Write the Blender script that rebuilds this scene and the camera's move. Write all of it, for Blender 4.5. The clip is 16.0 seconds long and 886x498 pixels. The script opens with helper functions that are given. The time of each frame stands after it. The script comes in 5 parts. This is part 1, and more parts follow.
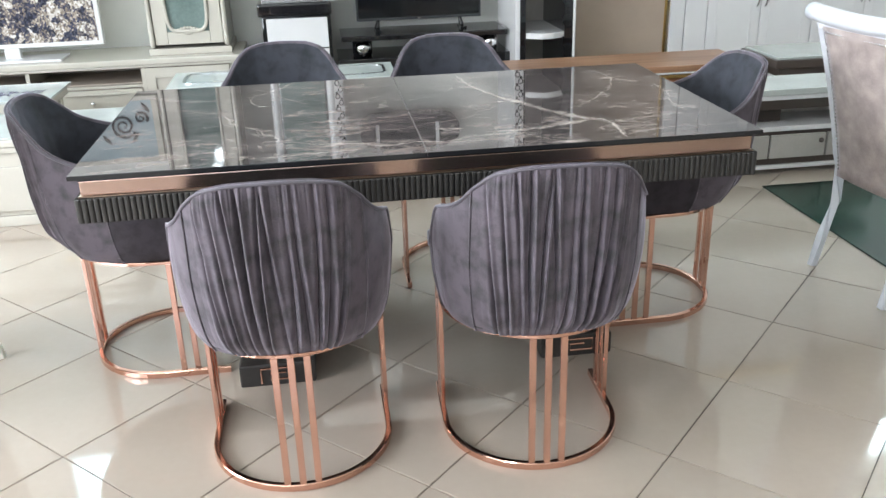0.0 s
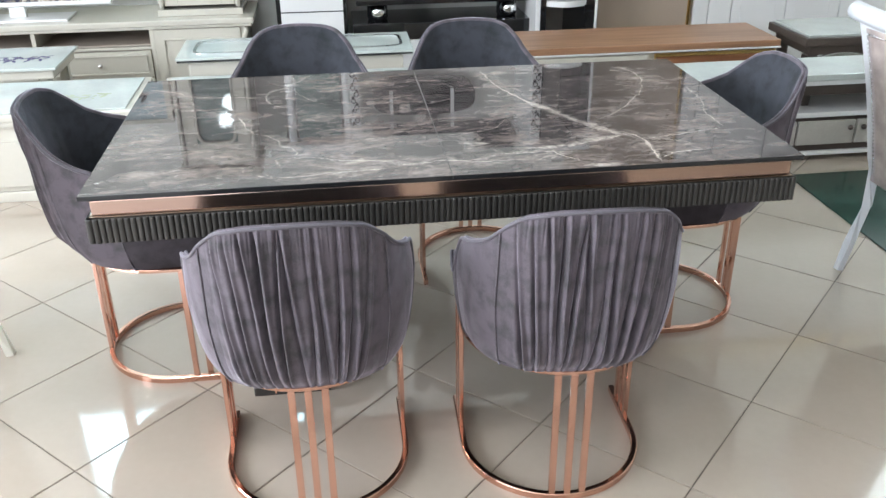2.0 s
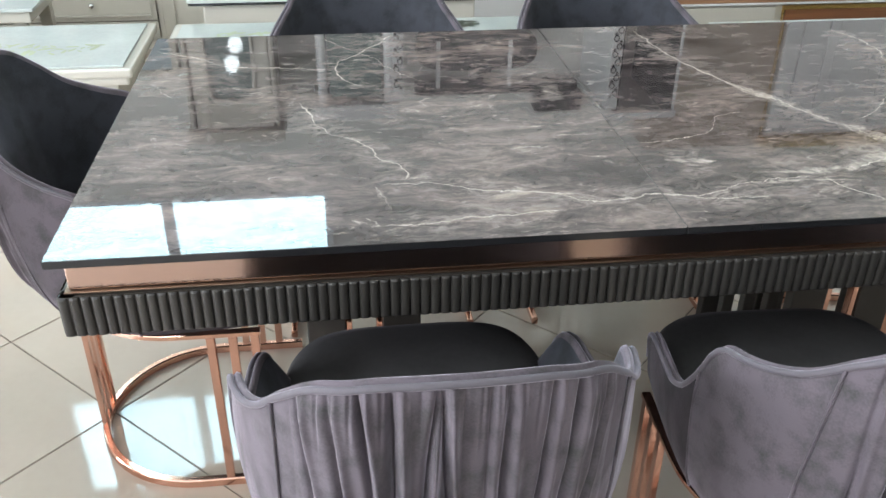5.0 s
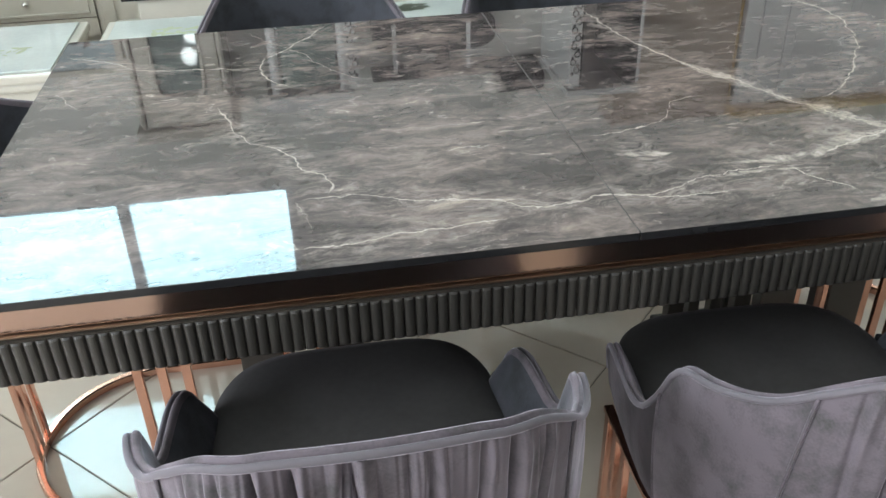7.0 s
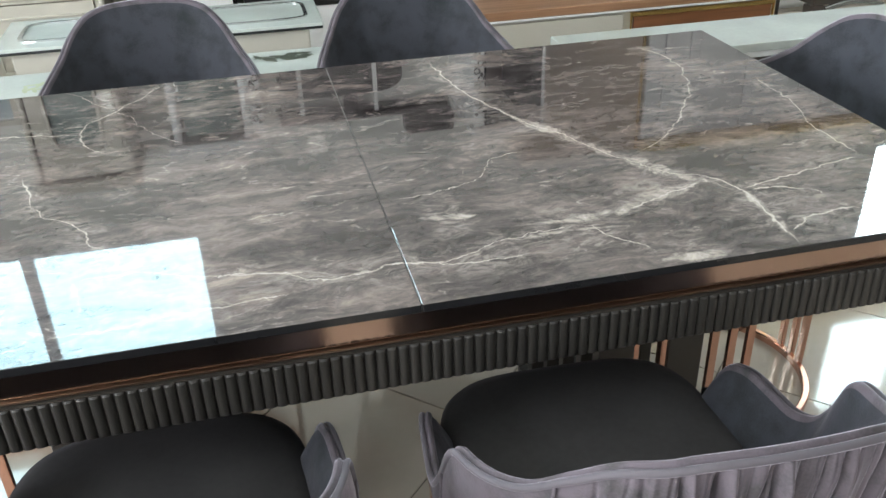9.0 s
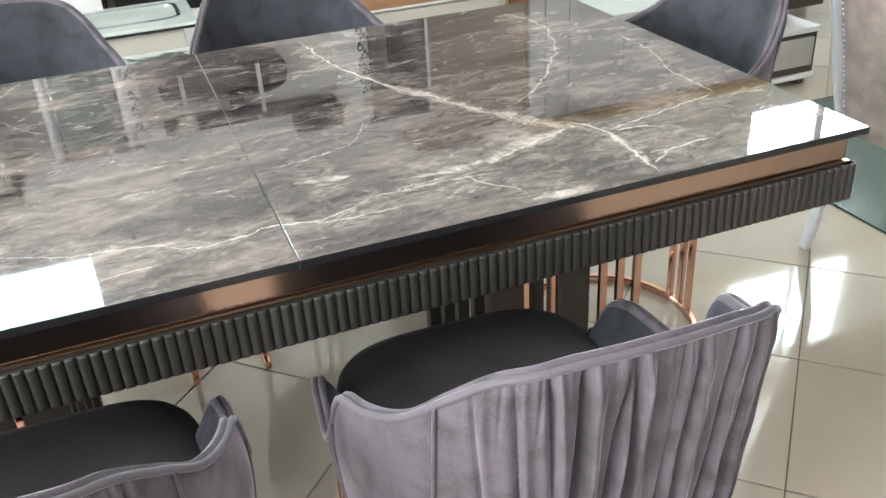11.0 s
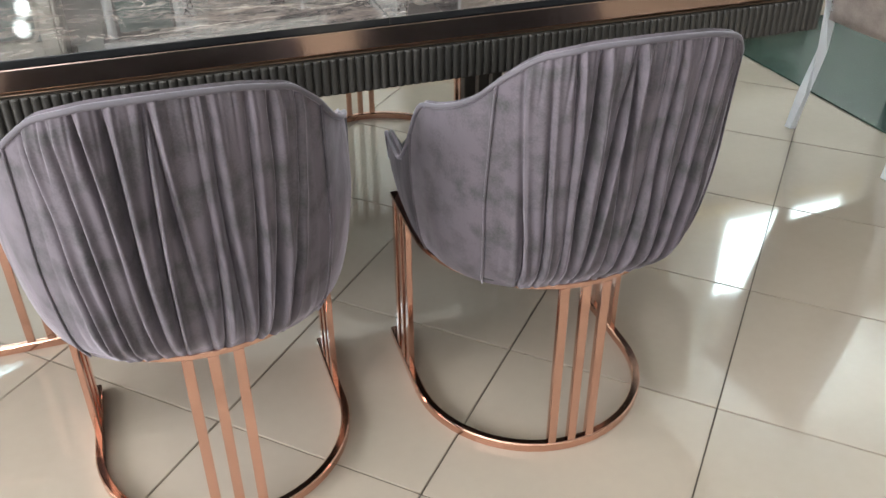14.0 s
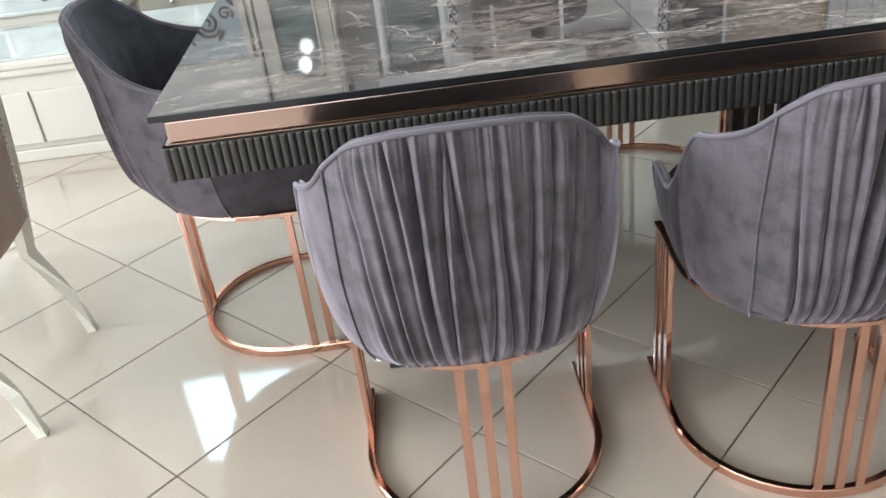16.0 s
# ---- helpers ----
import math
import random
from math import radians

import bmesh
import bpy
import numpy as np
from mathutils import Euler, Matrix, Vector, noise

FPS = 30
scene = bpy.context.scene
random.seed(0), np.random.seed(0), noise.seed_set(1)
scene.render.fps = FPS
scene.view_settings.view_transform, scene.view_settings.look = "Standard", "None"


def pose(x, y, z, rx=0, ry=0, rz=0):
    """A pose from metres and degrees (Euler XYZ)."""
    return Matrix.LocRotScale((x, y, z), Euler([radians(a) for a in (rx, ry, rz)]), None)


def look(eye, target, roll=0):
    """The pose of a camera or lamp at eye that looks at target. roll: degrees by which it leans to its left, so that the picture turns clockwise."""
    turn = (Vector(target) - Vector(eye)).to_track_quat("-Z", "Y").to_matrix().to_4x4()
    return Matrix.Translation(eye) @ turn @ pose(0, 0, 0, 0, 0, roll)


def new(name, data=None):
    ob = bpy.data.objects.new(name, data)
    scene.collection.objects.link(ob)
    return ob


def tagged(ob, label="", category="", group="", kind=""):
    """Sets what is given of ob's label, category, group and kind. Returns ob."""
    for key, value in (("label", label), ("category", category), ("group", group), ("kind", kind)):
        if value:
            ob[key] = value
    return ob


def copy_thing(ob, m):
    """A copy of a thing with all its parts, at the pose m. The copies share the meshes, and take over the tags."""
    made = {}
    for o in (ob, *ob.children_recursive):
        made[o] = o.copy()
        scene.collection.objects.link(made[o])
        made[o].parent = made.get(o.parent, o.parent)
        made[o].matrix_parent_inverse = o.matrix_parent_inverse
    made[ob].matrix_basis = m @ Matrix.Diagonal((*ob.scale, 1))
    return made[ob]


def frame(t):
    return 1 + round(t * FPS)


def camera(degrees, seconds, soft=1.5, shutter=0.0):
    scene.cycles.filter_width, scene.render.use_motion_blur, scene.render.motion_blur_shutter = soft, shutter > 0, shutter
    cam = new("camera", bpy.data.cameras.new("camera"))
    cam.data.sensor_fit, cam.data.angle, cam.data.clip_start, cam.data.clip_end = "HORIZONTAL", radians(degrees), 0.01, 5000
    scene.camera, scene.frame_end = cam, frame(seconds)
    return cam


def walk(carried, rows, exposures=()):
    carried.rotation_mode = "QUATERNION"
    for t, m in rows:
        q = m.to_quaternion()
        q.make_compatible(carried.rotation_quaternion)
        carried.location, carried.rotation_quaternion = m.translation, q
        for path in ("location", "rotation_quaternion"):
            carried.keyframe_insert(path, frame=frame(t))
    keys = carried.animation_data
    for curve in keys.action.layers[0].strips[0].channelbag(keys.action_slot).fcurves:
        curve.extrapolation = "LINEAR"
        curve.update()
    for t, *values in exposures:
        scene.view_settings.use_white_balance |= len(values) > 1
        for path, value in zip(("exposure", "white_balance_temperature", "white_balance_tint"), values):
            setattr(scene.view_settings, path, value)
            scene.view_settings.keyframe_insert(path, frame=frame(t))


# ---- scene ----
cam = camera(54.0, 16.0)
PATH = [
    (0, (-0.271, -2.581, 1.405), (-0.025, -0.751, 0.636), -1.7),
    (0.5, (-0.267, -2.575, 1.41), (-0.026, -0.742, 0.646), -1.8),
    (1, (-0.263, -2.555, 1.434), (-0.023, -0.722, 0.671), -1.5),
    (1.5, (-0.267, -2.491, 1.521), (-0.034, -0.698, 0.666), -0.6),
    (2, (-0.291, -2.41, 1.573), (-0.067, -0.637, 0.674), -0.6),
    (2.5, (-0.323, -2.298, 1.595), (-0.101, -0.526, 0.694), -1.1),
    (3, (-0.34, -2.177, 1.593), (-0.103, -0.413, 0.68), -0.9),
    (3.5, (-0.315, -1.987, 1.557), (-0.081, -0.235, 0.622), -0.2),
    (4, (-0.377, -1.781, 1.48), (-0.146, -0.061, 0.485), 1.1),
    (4.2, (-0.420, -1.705, 1.452), (-0.208, 0.016, 0.455), 1.1),
    (6.3, (-0.53, -1.366, 1.347), (-0.253, 0.311, 0.293), -1.1),
    (6.5, (-0.509, -1.363, 1.346), (-0.217, 0.312, 0.292), -1.0),
    (7, (-0.42, -1.364, 1.359), (-0.151, 0.313, 0.304), -1.5),
    (7.5, (-0.359, -1.351, 1.364), (-0.133, 0.348, 0.333), -2.3),
    (8, (-0.289, -1.351, 1.37), (-0.065, 0.343, 0.33), -2.5),
    (8.5, (-0.226, -1.352, 1.374), (0.125, 0.321, 0.336), -0.6),
    (9, (-0.191, -1.349, 1.379), (0.194, 0.343, 0.386), -1.7),
    (9.2, (-0.171, -1.352, 1.382), (0.233, 0.343, 0.4), -2.2),
    (11.3, (-0.163, -1.433, 1.311), (0.435, 0.193, 0.312), -3.9),
    (11.5, (-0.186, -1.473, 1.302), (0.416, 0.148, 0.296), -4.2),
    (12, (-0.242, -1.58, 1.269), (0.356, 0.012, 0.217), -4.1),
    (12.5, (-0.295, -1.679, 1.273), (0.304, -0.085, 0.224), -3.4),
    (13, (-0.337, -1.752, 1.271), (0.267, -0.137, 0.259), -1.7),
    (13.5, (-0.373, -1.786, 1.247), (0.24, -0.191, 0.208), -0.3),
    (14, (-0.403, -1.827, 1.244), (0.15, -0.243, 0.156), -0.2),
    (14.5, (-0.418, -1.851, 1.253), (-0.046, -0.21, 0.171), -2.1),
    (15, (-0.431, -1.87, 1.249), (-0.237, -0.179, 0.199), -4.7),
    (15.5, (-0.44, -1.876, 1.255), (-0.351, -0.158, 0.235), -6.2),
    (16, (-0.453, -1.872, 1.27), (-0.428, -0.141, 0.27), -7.1),
]
walk(cam, [(t, look(eye, target, roll)) for t, eye, target, roll in PATH], [(0, 0.12, 6100, 10), (3, 0.14, 6050, 10), (4.2, 0.08, 6100, 10), (6.5, -0.15, 6250, 7), (8.5, -0.12, 6250, 7), (9.2, -0.02, 6350, 8), (11.3, 0.46, 6500, 8), (12.3, 0.27, 6600, 9), (14, 0.08, 6500, 9), (16, -0.02, 6200, 9)])

# ---- light ----
world = bpy.data.worlds.new("sky")
scene.world = world
world.use_nodes = True
wn = world.node_tree
sky = wn.nodes.new("ShaderNodeTexSky")
sky.sky_type, sky.sun_disc = "NISHITA", False
sky.sun_elevation, sky.sun_rotation = radians(48), radians(200)
wn.links.new(sky.outputs[0], wn.nodes["Background"].inputs[0])
wn.nodes["Background"].inputs[1].default_value = 0.15


def lamp_area(name, m, sx, sy, watts, colour):
    data = bpy.data.lights.new(name, "AREA")
    data.shape, data.size, data.size_y, data.energy, data.color = "RECTANGLE", sx, sy, watts, colour
    ob = new(name, data)
    ob.matrix_world = m
    return ob


# daylight in the high windows of the far wall; unseen openings behind and left added as fill
lamp_area("daylight_high_window", pose(-1.55, 3.60, 3.14, -90, 0, 0), 1.95, 0.92, 70, (0.70, 0.90, 1.0))
lamp_area("daylight_high_window", pose(4.74, 3.60, 3.14, -90, 0, 0), 1.32, 0.92, 200, (0.84, 0.95, 1.0))
lamp_area("fill_light_behind", pose(-2.55, -6.05, 2.10, 90, 0, 0), 4.0, 1.95, 60, (0.97, 0.98, 1.0))
lamp_area("fill_light_left", pose(-5.05, -1.9, 2.13, 90, 0, -90), 5.0, 1.95, 515, (0.97, 0.98, 1.0))

# ---- materials ----


def mat(name, colour, rough=0.5, metal=0.0, vary=0.12, scale=6.0, bump=0.0, bump_scale=60.0, coat=0.0, sheen=0.0, rough_vary=0.0, per_object=0.0):
    m = bpy.data.materials.new(name)
    m.use_nodes = True
    nt = m.node_tree
    b = nt.nodes["Principled BSDF"]
    b.inputs["Metallic"].default_value = metal
    b.inputs["Roughness"].default_value = rough
    b.inputs["Coat Weight"].default_value = coat
    b.inputs["Coat Roughness"].default_value = 0.05
    if sheen:
        b.inputs["Sheen Weight"].default_value = sheen
        b.inputs["Sheen Roughness"].default_value = 0.30
        b.inputs["Sheen Tint"].default_value = (0.86, 0.79, 0.91, 1)
    tc = nt.nodes.new("ShaderNodeTexCoord")
    n1 = nt.nodes.new("ShaderNodeTexNoise")
    n1.inputs["Scale"].default_value, n1.inputs["Detail"].default_value = scale, 6
    n2 = nt.nodes.new("ShaderNodeTexNoise")
    n2.inputs["Scale"].default_value, n2.inputs["Detail"].default_value = scale * 14, 4
    for n in (n1, n2):
        nt.links.new(tc.outputs["Object"], n.inputs["Vector"])
    mix = nt.nodes.new("ShaderNodeMath")
    mix.operation = "MULTIPLY_ADD"
    mix.inputs[1].default_value = 0.35
    nt.links.new(n2.outputs["Fac"], mix.inputs[0])
    nt.links.new(n1.outputs["Fac"], mix.inputs[2])
    ramp = nt.nodes.new("ShaderNodeValToRGB")
    ramp.color_ramp.elements[0].position, ramp.color_ramp.elements[1].position = 0.42, 0.92
    ramp.color_ramp.elements[0].color = (*[c * (1 - vary) for c in colour], 1)
    ramp.color_ramp.elements[1].color = (*[min(1, c * (1 + vary)) for c in colour], 1)
    nt.links.new(mix.outputs[0], ramp.inputs[0])
    last = ramp.outputs[0]
    if per_object:
        info = nt.nodes.new("ShaderNodeObjectInfo")
        hsv = nt.nodes.new("ShaderNodeHueSaturation")
        mr = nt.nodes.new("ShaderNodeMapRange")
        mr.inputs[3].default_value, mr.inputs[4].default_value = 1 - per_object, 1 + per_object
        nt.links.new(info.outputs["Random"], mr.inputs[0])
        nt.links.new(mr.outputs[0], hsv.inputs["Value"])
        nt.links.new(last, hsv.inputs["Color"])
        last = hsv.outputs[0]
    nt.links.new(last, b.inputs["Base Color"])
    if rough_vary:
        mr2 = nt.nodes.new("ShaderNodeMapRange")
        mr2.inputs[3].default_value, mr2.inputs[4].default_value = max(0.01, rough - rough_vary), rough + rough_vary
        nt.links.new(n1.outputs["Fac"], mr2.inputs[0])
        nt.links.new(mr2.outputs[0], b.inputs["Roughness"])
    if bump:
        n3 = nt.nodes.new("ShaderNodeTexNoise")
        n3.inputs["Scale"].default_value, n3.inputs["Detail"].default_value = bump_scale, 5
        nt.links.new(tc.outputs["Object"], n3.inputs["Vector"])
        bp = nt.nodes.new("ShaderNodeBump")
        bp.inputs["Strength"].default_value, bp.inputs["Distance"].default_value = bump, 0.002
        nt.links.new(n3.outputs["Fac"], bp.inputs["Height"])
        nt.links.new(bp.outputs[0], b.inputs["Normal"])
    return m


def velvet_mat(name, colour, sheen):
    """Pile that is brushed this way and that: patches of dull and shining nap."""
    m = mat(name, colour, 0.9, vary=0.48, scale=24, bump=0.15, bump_scale=420, sheen=sheen)
    nt = m.node_tree
    b = nt.nodes["Principled BSDF"]
    tc = nt.nodes.new("ShaderNodeTexCoord")
    mp = nt.nodes.new("ShaderNodeMapping")
    mp.inputs["Scale"].default_value = (1.0, 1.0, 0.45)
    nt.links.new(tc.outputs["Object"], mp.inputs["Vector"])
    n = nt.nodes.new("ShaderNodeTexNoise")
    n.inputs["Scale"].default_value, n.inputs["Detail"].default_value, n.inputs["Distortion"].default_value = 17, 7, 0.8
    nt.links.new(mp.outputs[0], n.inputs["Vector"])
    for nd in nt.nodes:
        if nd.type == "VALTORGB":
            a, z = nd.color_ramp.elements[0], nd.color_ramp.elements[1]
            a.position, z.position = 0.46, 0.74
            a.color = (colour[0] * 0.62, colour[1] * 0.66, colour[2] * 0.64, 1)
            z.color = (colour[0] * 1.32, colour[1] * 1.27, colour[2] * 1.38, 1)
    r = nt.nodes.new("ShaderNodeMapRange")
    r.inputs[1].default_value, r.inputs[2].default_value = 0.40, 0.58
    r.inputs[3].default_value, r.inputs[4].default_value = sheen * 0.45, sheen * 1.0
    nt.links.new(n.outputs["Fac"], r.inputs[0])
    nt.links.new(r.outputs[0], b.inputs["Sheen Weight"])
    return m


def glass_mat(name, tint, rough=0.0):
    m = bpy.data.materials.new(name)
    m.use_nodes = True
    b = m.node_tree.nodes["Principled BSDF"]
    b.inputs["Base Color"].default_value = (*tint, 1)
    b.inputs["Transmission Weight"].default_value = 1.0
    b.inputs["Roughness"].default_value = rough
    b.inputs["IOR"].default_value = 1.45
    return m


def glow_mat(name, colour, power):
    m = bpy.data.materials.new(name)
    m.use_nodes = True
    b = m.node_tree.nodes["Principled BSDF"]
    b.inputs["Emission Color"].default_value = (*colour, 1)
    b.inputs["Emission Strength"].default_value = power
    return m


def marble_mat():
    m = bpy.data.materials.new("dark_veined_marble")
    m.use_nodes = True
    nt = m.node_tree
    b = nt.nodes["Principled BSDF"]
    b.inputs["Roughness"].default_value = 0.02
    b.inputs["IOR"].default_value = 1.62
    tc = nt.nodes.new("ShaderNodeTexCoord")
    P = tc.outputs["Object"]

    def math(op, a, b2=None, c=None, clamp=False):
        n = nt.nodes.new("ShaderNodeMath")
        n.operation, n.use_clamp = op, clamp
        for k, v in enumerate((a, b2, c)):
            if v is None:
                continue
            if isinstance(v, (int, float)):
                n.inputs[k].default_value = v
            else:
                nt.links.new(v, n.inputs[k])
        return n.outputs[0]

    def noise_at(vec, scale, detail=6, rough=0.6, dist=0.0):
        n = nt.nodes.new("ShaderNodeTexNoise")
        n.inputs["Scale"].default_value, n.inputs["Detail"].default_value = scale, detail
        n.inputs["Roughness"].default_value, n.inputs["Distortion"].default_value = rough, dist
        nt.links.new(vec, n.inputs["Vector"])
        return n
    # a crooked copy of the coordinates, so that the veins wander
    wob = noise_at(P, 9, 8, 0.65)
    sub = nt.nodes.new("ShaderNodeVectorMath")
    sub.operation = "SUBTRACT"
    nt.links.new(wob.outputs["Color"], sub.inputs[0])
    sub.inputs[1].default_value = (0.5, 0.5, 0.5)
    sca = nt.nodes.new("ShaderNodeVectorMath")
    sca.operation = "MULTIPLY"
    sca.inputs[1].default_value = (0.05, 0.05, 0.0)
    nt.links.new(sub.outputs[0], sca.inputs[0])
    add = nt.nodes.new("ShaderNodeVectorMath")
    nt.links.new(P, add.inputs[0])
    nt.links.new(sca.outputs[0], add.inputs[1])
    wob2 = noise_at(P, 42, 4, 0.6)
    sub2 = nt.nodes.new("ShaderNodeVectorMath")
    sub2.operation = "MULTIPLY_ADD"
    nt.links.new(wob2.outputs["Color"], sub2.inputs[0])
    sub2.inputs[1].default_value = (0.014, 0.014, 0.0)
    sub2.inputs[2].default_value = (-0.007, -0.007, 0.0)
    add2 = nt.nodes.new("ShaderNodeVectorMath")
    nt.links.new(add.outputs[0], add2.inputs[0])
    nt.links.new(sub2.outputs[0], add2.inputs[1])
    flat = nt.nodes.new("ShaderNodeVectorMath")
    flat.operation = "MULTIPLY"
    flat.inputs[1].default_value = (1, 1, 0)
    nt.links.new(add2.outputs[0], flat.inputs[0])
    Q = flat.outputs[0]
    sep = nt.nodes.new("ShaderNodeSeparateXYZ")
    nt.links.new(Q, sep.inputs[0])
    ragged = noise_at(P, 38, 5, 0.7).outputs["Fac"]
    ragged = math("POWER", ragged, 1.6)
    broken = math("MULTIPLY_ADD", noise_at(P, 17, 3, 0.6).outputs["Fac"], 3.0, -0.45, clamp=True)
    feather0 = math("MULTIPLY_ADD", noise_at(P, 26, 8, 0.75, 1.2).outputs["Fac"], 3.4, -1.25, clamp=True)
    total = None
    halo = None
    for width, pts in VEINS:
        # a vein runs as a curve over x, or over y where it climbs the slab
        k = 0 if all(a[0] < b[0] for a, b in zip(pts, pts[1:])) else 1
        run = sorted(pts, key=lambda p: p[k])
        lo, hi = run[0][k], run[-1][k]
        w0, w1 = min(p[1 - k] for p in run), max(p[1 - k] for p in run)
        t = math("MULTIPLY_ADD", sep.outputs[k], 1 / (hi - lo), -lo / (hi - lo))
        fc = nt.nodes.new("ShaderNodeFloatCurve")
        cv = fc.mapping.curves[0]
        ends = [((p[k] - lo) / (hi - lo), (p[1 - k] - w0) / (w1 - w0 + 1e-6)) for p in run]
        cv.points[0].location, cv.points[1].location = ends[0], ends[-1]
        for q in ends[1:-1]:
            cv.points.new(*q)
        fc.mapping.update()
        nt.links.new(t, fc.inputs["Value"])
        way = math("MULTIPLY_ADD", fc.outputs[0], w1 - w0, w0)
        near = math("ABSOLUTE", math("SUBTRACT", sep.outputs[1 - k], way))
        # the vein thins out towards both its ends
        ends_in = math("MULTIPLY", math("MINIMUM", t, math("SUBTRACT", 1.0, t)), 3.2 if width > 0.006 else 14.0, clamp=True)
        inside = math("MULTIPLY", math("COMPARE", t, 0.5, 0.5), ends_in)
        v = math("SUBTRACT", 1.0, math("DIVIDE", near, math("MULTIPLY_ADD", math("MULTIPLY", ragged, width * 2.7), ends_in, 0.00005)), clamp=True)
        v = math("MULTIPLY", math("MULTIPLY", v, inside), 1.5 * (0.75 + 45 * width), clamp=True)
        v = math("MULTIPLY", v, broken if width < 0.0055 else math("MULTIPLY", broken, feather0))
        total = v if total is None else math("MAXIMUM", total, v)
        if width > 0.0015:
            h = math("MULTIPLY", math("SUBTRACT", 1.0, math("DIVIDE", near, 0.13 if width > 0.004 else width * 14 + 0.04), clamp=True), inside)
            halo = h if halo is None else math("MAXIMUM", halo, h)
    # streaky ground
    strm = nt.nodes.new("ShaderNodeMapping")
    strm.inputs["Rotation"].default_value = (0, 0, radians(-12))
    strm.inputs["Scale"].default_value = (1.0, 2.5, 1.0)
    nt.links.new(add.outputs[0], strm.inputs["Vector"])
    streak = noise_at(strm.outputs[0], 7, 10, 0.72, 0.6).outputs["Fac"]
    cloud = noise_at(P, 2.6, 5, 0.6).outputs["Fac"]
    fine = noise_at(strm.outputs[0], 22, 8, 0.75, 1.0).outputs["Fac"]
    ground = math("ADD", math("MULTIPLY", streak, 0.62), math("ADD", math("MULTIPLY", cloud, 0.42), math("MULTIPLY", fine, 0.30)))
    ramp = nt.nodes.new("ShaderNodeValToRGB")
    cr = ramp.color_ramp
    cr.elements[0].position, cr.elements[0].color = 0.56, (0.017, 0.0125, 0.0135, 1)
    cr.elements[1].position, cr.elements[1].color = 0.89, (0.37, 0.295, 0.25, 1)
    for pos, col in ((0.645, (0.060, 0.050, 0.050, 1)), (0.715, (0.120, 0.098, 0.093, 1)), (0.785, (0.21, 0.168, 0.15, 1))):
        cr.elements.new(pos).color = col
    nt.links.new(ground, ramp.inputs[0])
    # hair veins along the streaks
    strm2 = nt.nodes.new("ShaderNodeMapping")
    strm2.inputs["Rotation"].default_value = (0, 0, radians(-14))
    strm2.inputs["Scale"].default_value = (1.0, 2.4, 1.0)
    nt.links.new(add.outputs[0], strm2.inputs["Vector"])
    hn = noise_at(strm2.outputs[0], 3.2, 4, 0.55, 0.9).outputs["Fac"]
    hair = math("SUBTRACT", 1.0, math("MULTIPLY", math("ABSOLUTE", math("SUBTRACT", hn, 0.5)), 90.0), clamp=True)
    gate = math("MULTIPLY", math("SUBTRACT", fine, 0.5), 5.0, clamp=True)
    hair = math("MULTIPLY", math("MULTIPLY", hair, gate), 0.95)
    feather = noise_at(strm2.outputs[0], 16, 9, 0.78, 1.6).outputs["Fac"]
    light = math("MULTIPLY", math("POWER", halo, 1.3), math("MULTIPLY", math("SUBTRACT", feather, 0.47), 5.0, clamp=True))
    fleck = math("MULTIPLY", math("SUBTRACT", feather, 0.60), 4.0, clamp=True)
    light = math("MAXIMUM", math("MULTIPLY", light, 0.62), math("MULTIPLY", fleck, 0.5))
    fac = math("MAXIMUM", math("MAXIMUM", total, hair), light)
    mx = nt.nodes.new("ShaderNodeMix")
    mx.data_type = "RGBA"
    mx.inputs[7].default_value = (0.54, 0.47, 0.42, 1)
    nt.links.new(fac, mx.inputs[0])
    nt.links.new(ramp.outputs[0], mx.inputs[6])
    nt.links.new(mx.outputs[2], b.inputs["Base Color"])
    return m


def wood_mat(name, dark, light, rough=0.35):
    m = bpy.data.materials.new(name)
    m.use_nodes = True
    nt = m.node_tree
    b = nt.nodes["Principled BSDF"]
    b.inputs["Roughness"].default_value = rough
    tc, mp = nt.nodes.new("ShaderNodeTexCoord"), nt.nodes.new("ShaderNodeMapping")
    mp.inputs["Scale"].default_value = (0.7, 14, 14)
    nt.links.new(tc.outputs["Object"], mp.inputs["Vector"])
    n = nt.nodes.new("ShaderNodeTexNoise")
    n.inputs["Scale"].default_value, n.inputs["Detail"].default_value, n.inputs["Distortion"].default_value = 3, 8, 0.6
    nt.links.new(mp.outputs[0], n.inputs["Vector"])
    r = nt.nodes.new("ShaderNodeValToRGB")
    r.color_ramp.elements[0].position, r.color_ramp.elements[0].color = 0.32, (*dark, 1)
    r.color_ramp.elements[1].position, r.color_ramp.elements[1].color = 0.68, (*light, 1)
    nt.links.new(n.outputs["Fac"], r.inputs[0])
    nt.links.new(r.outputs[0], b.inputs["Base Color"])
    return m


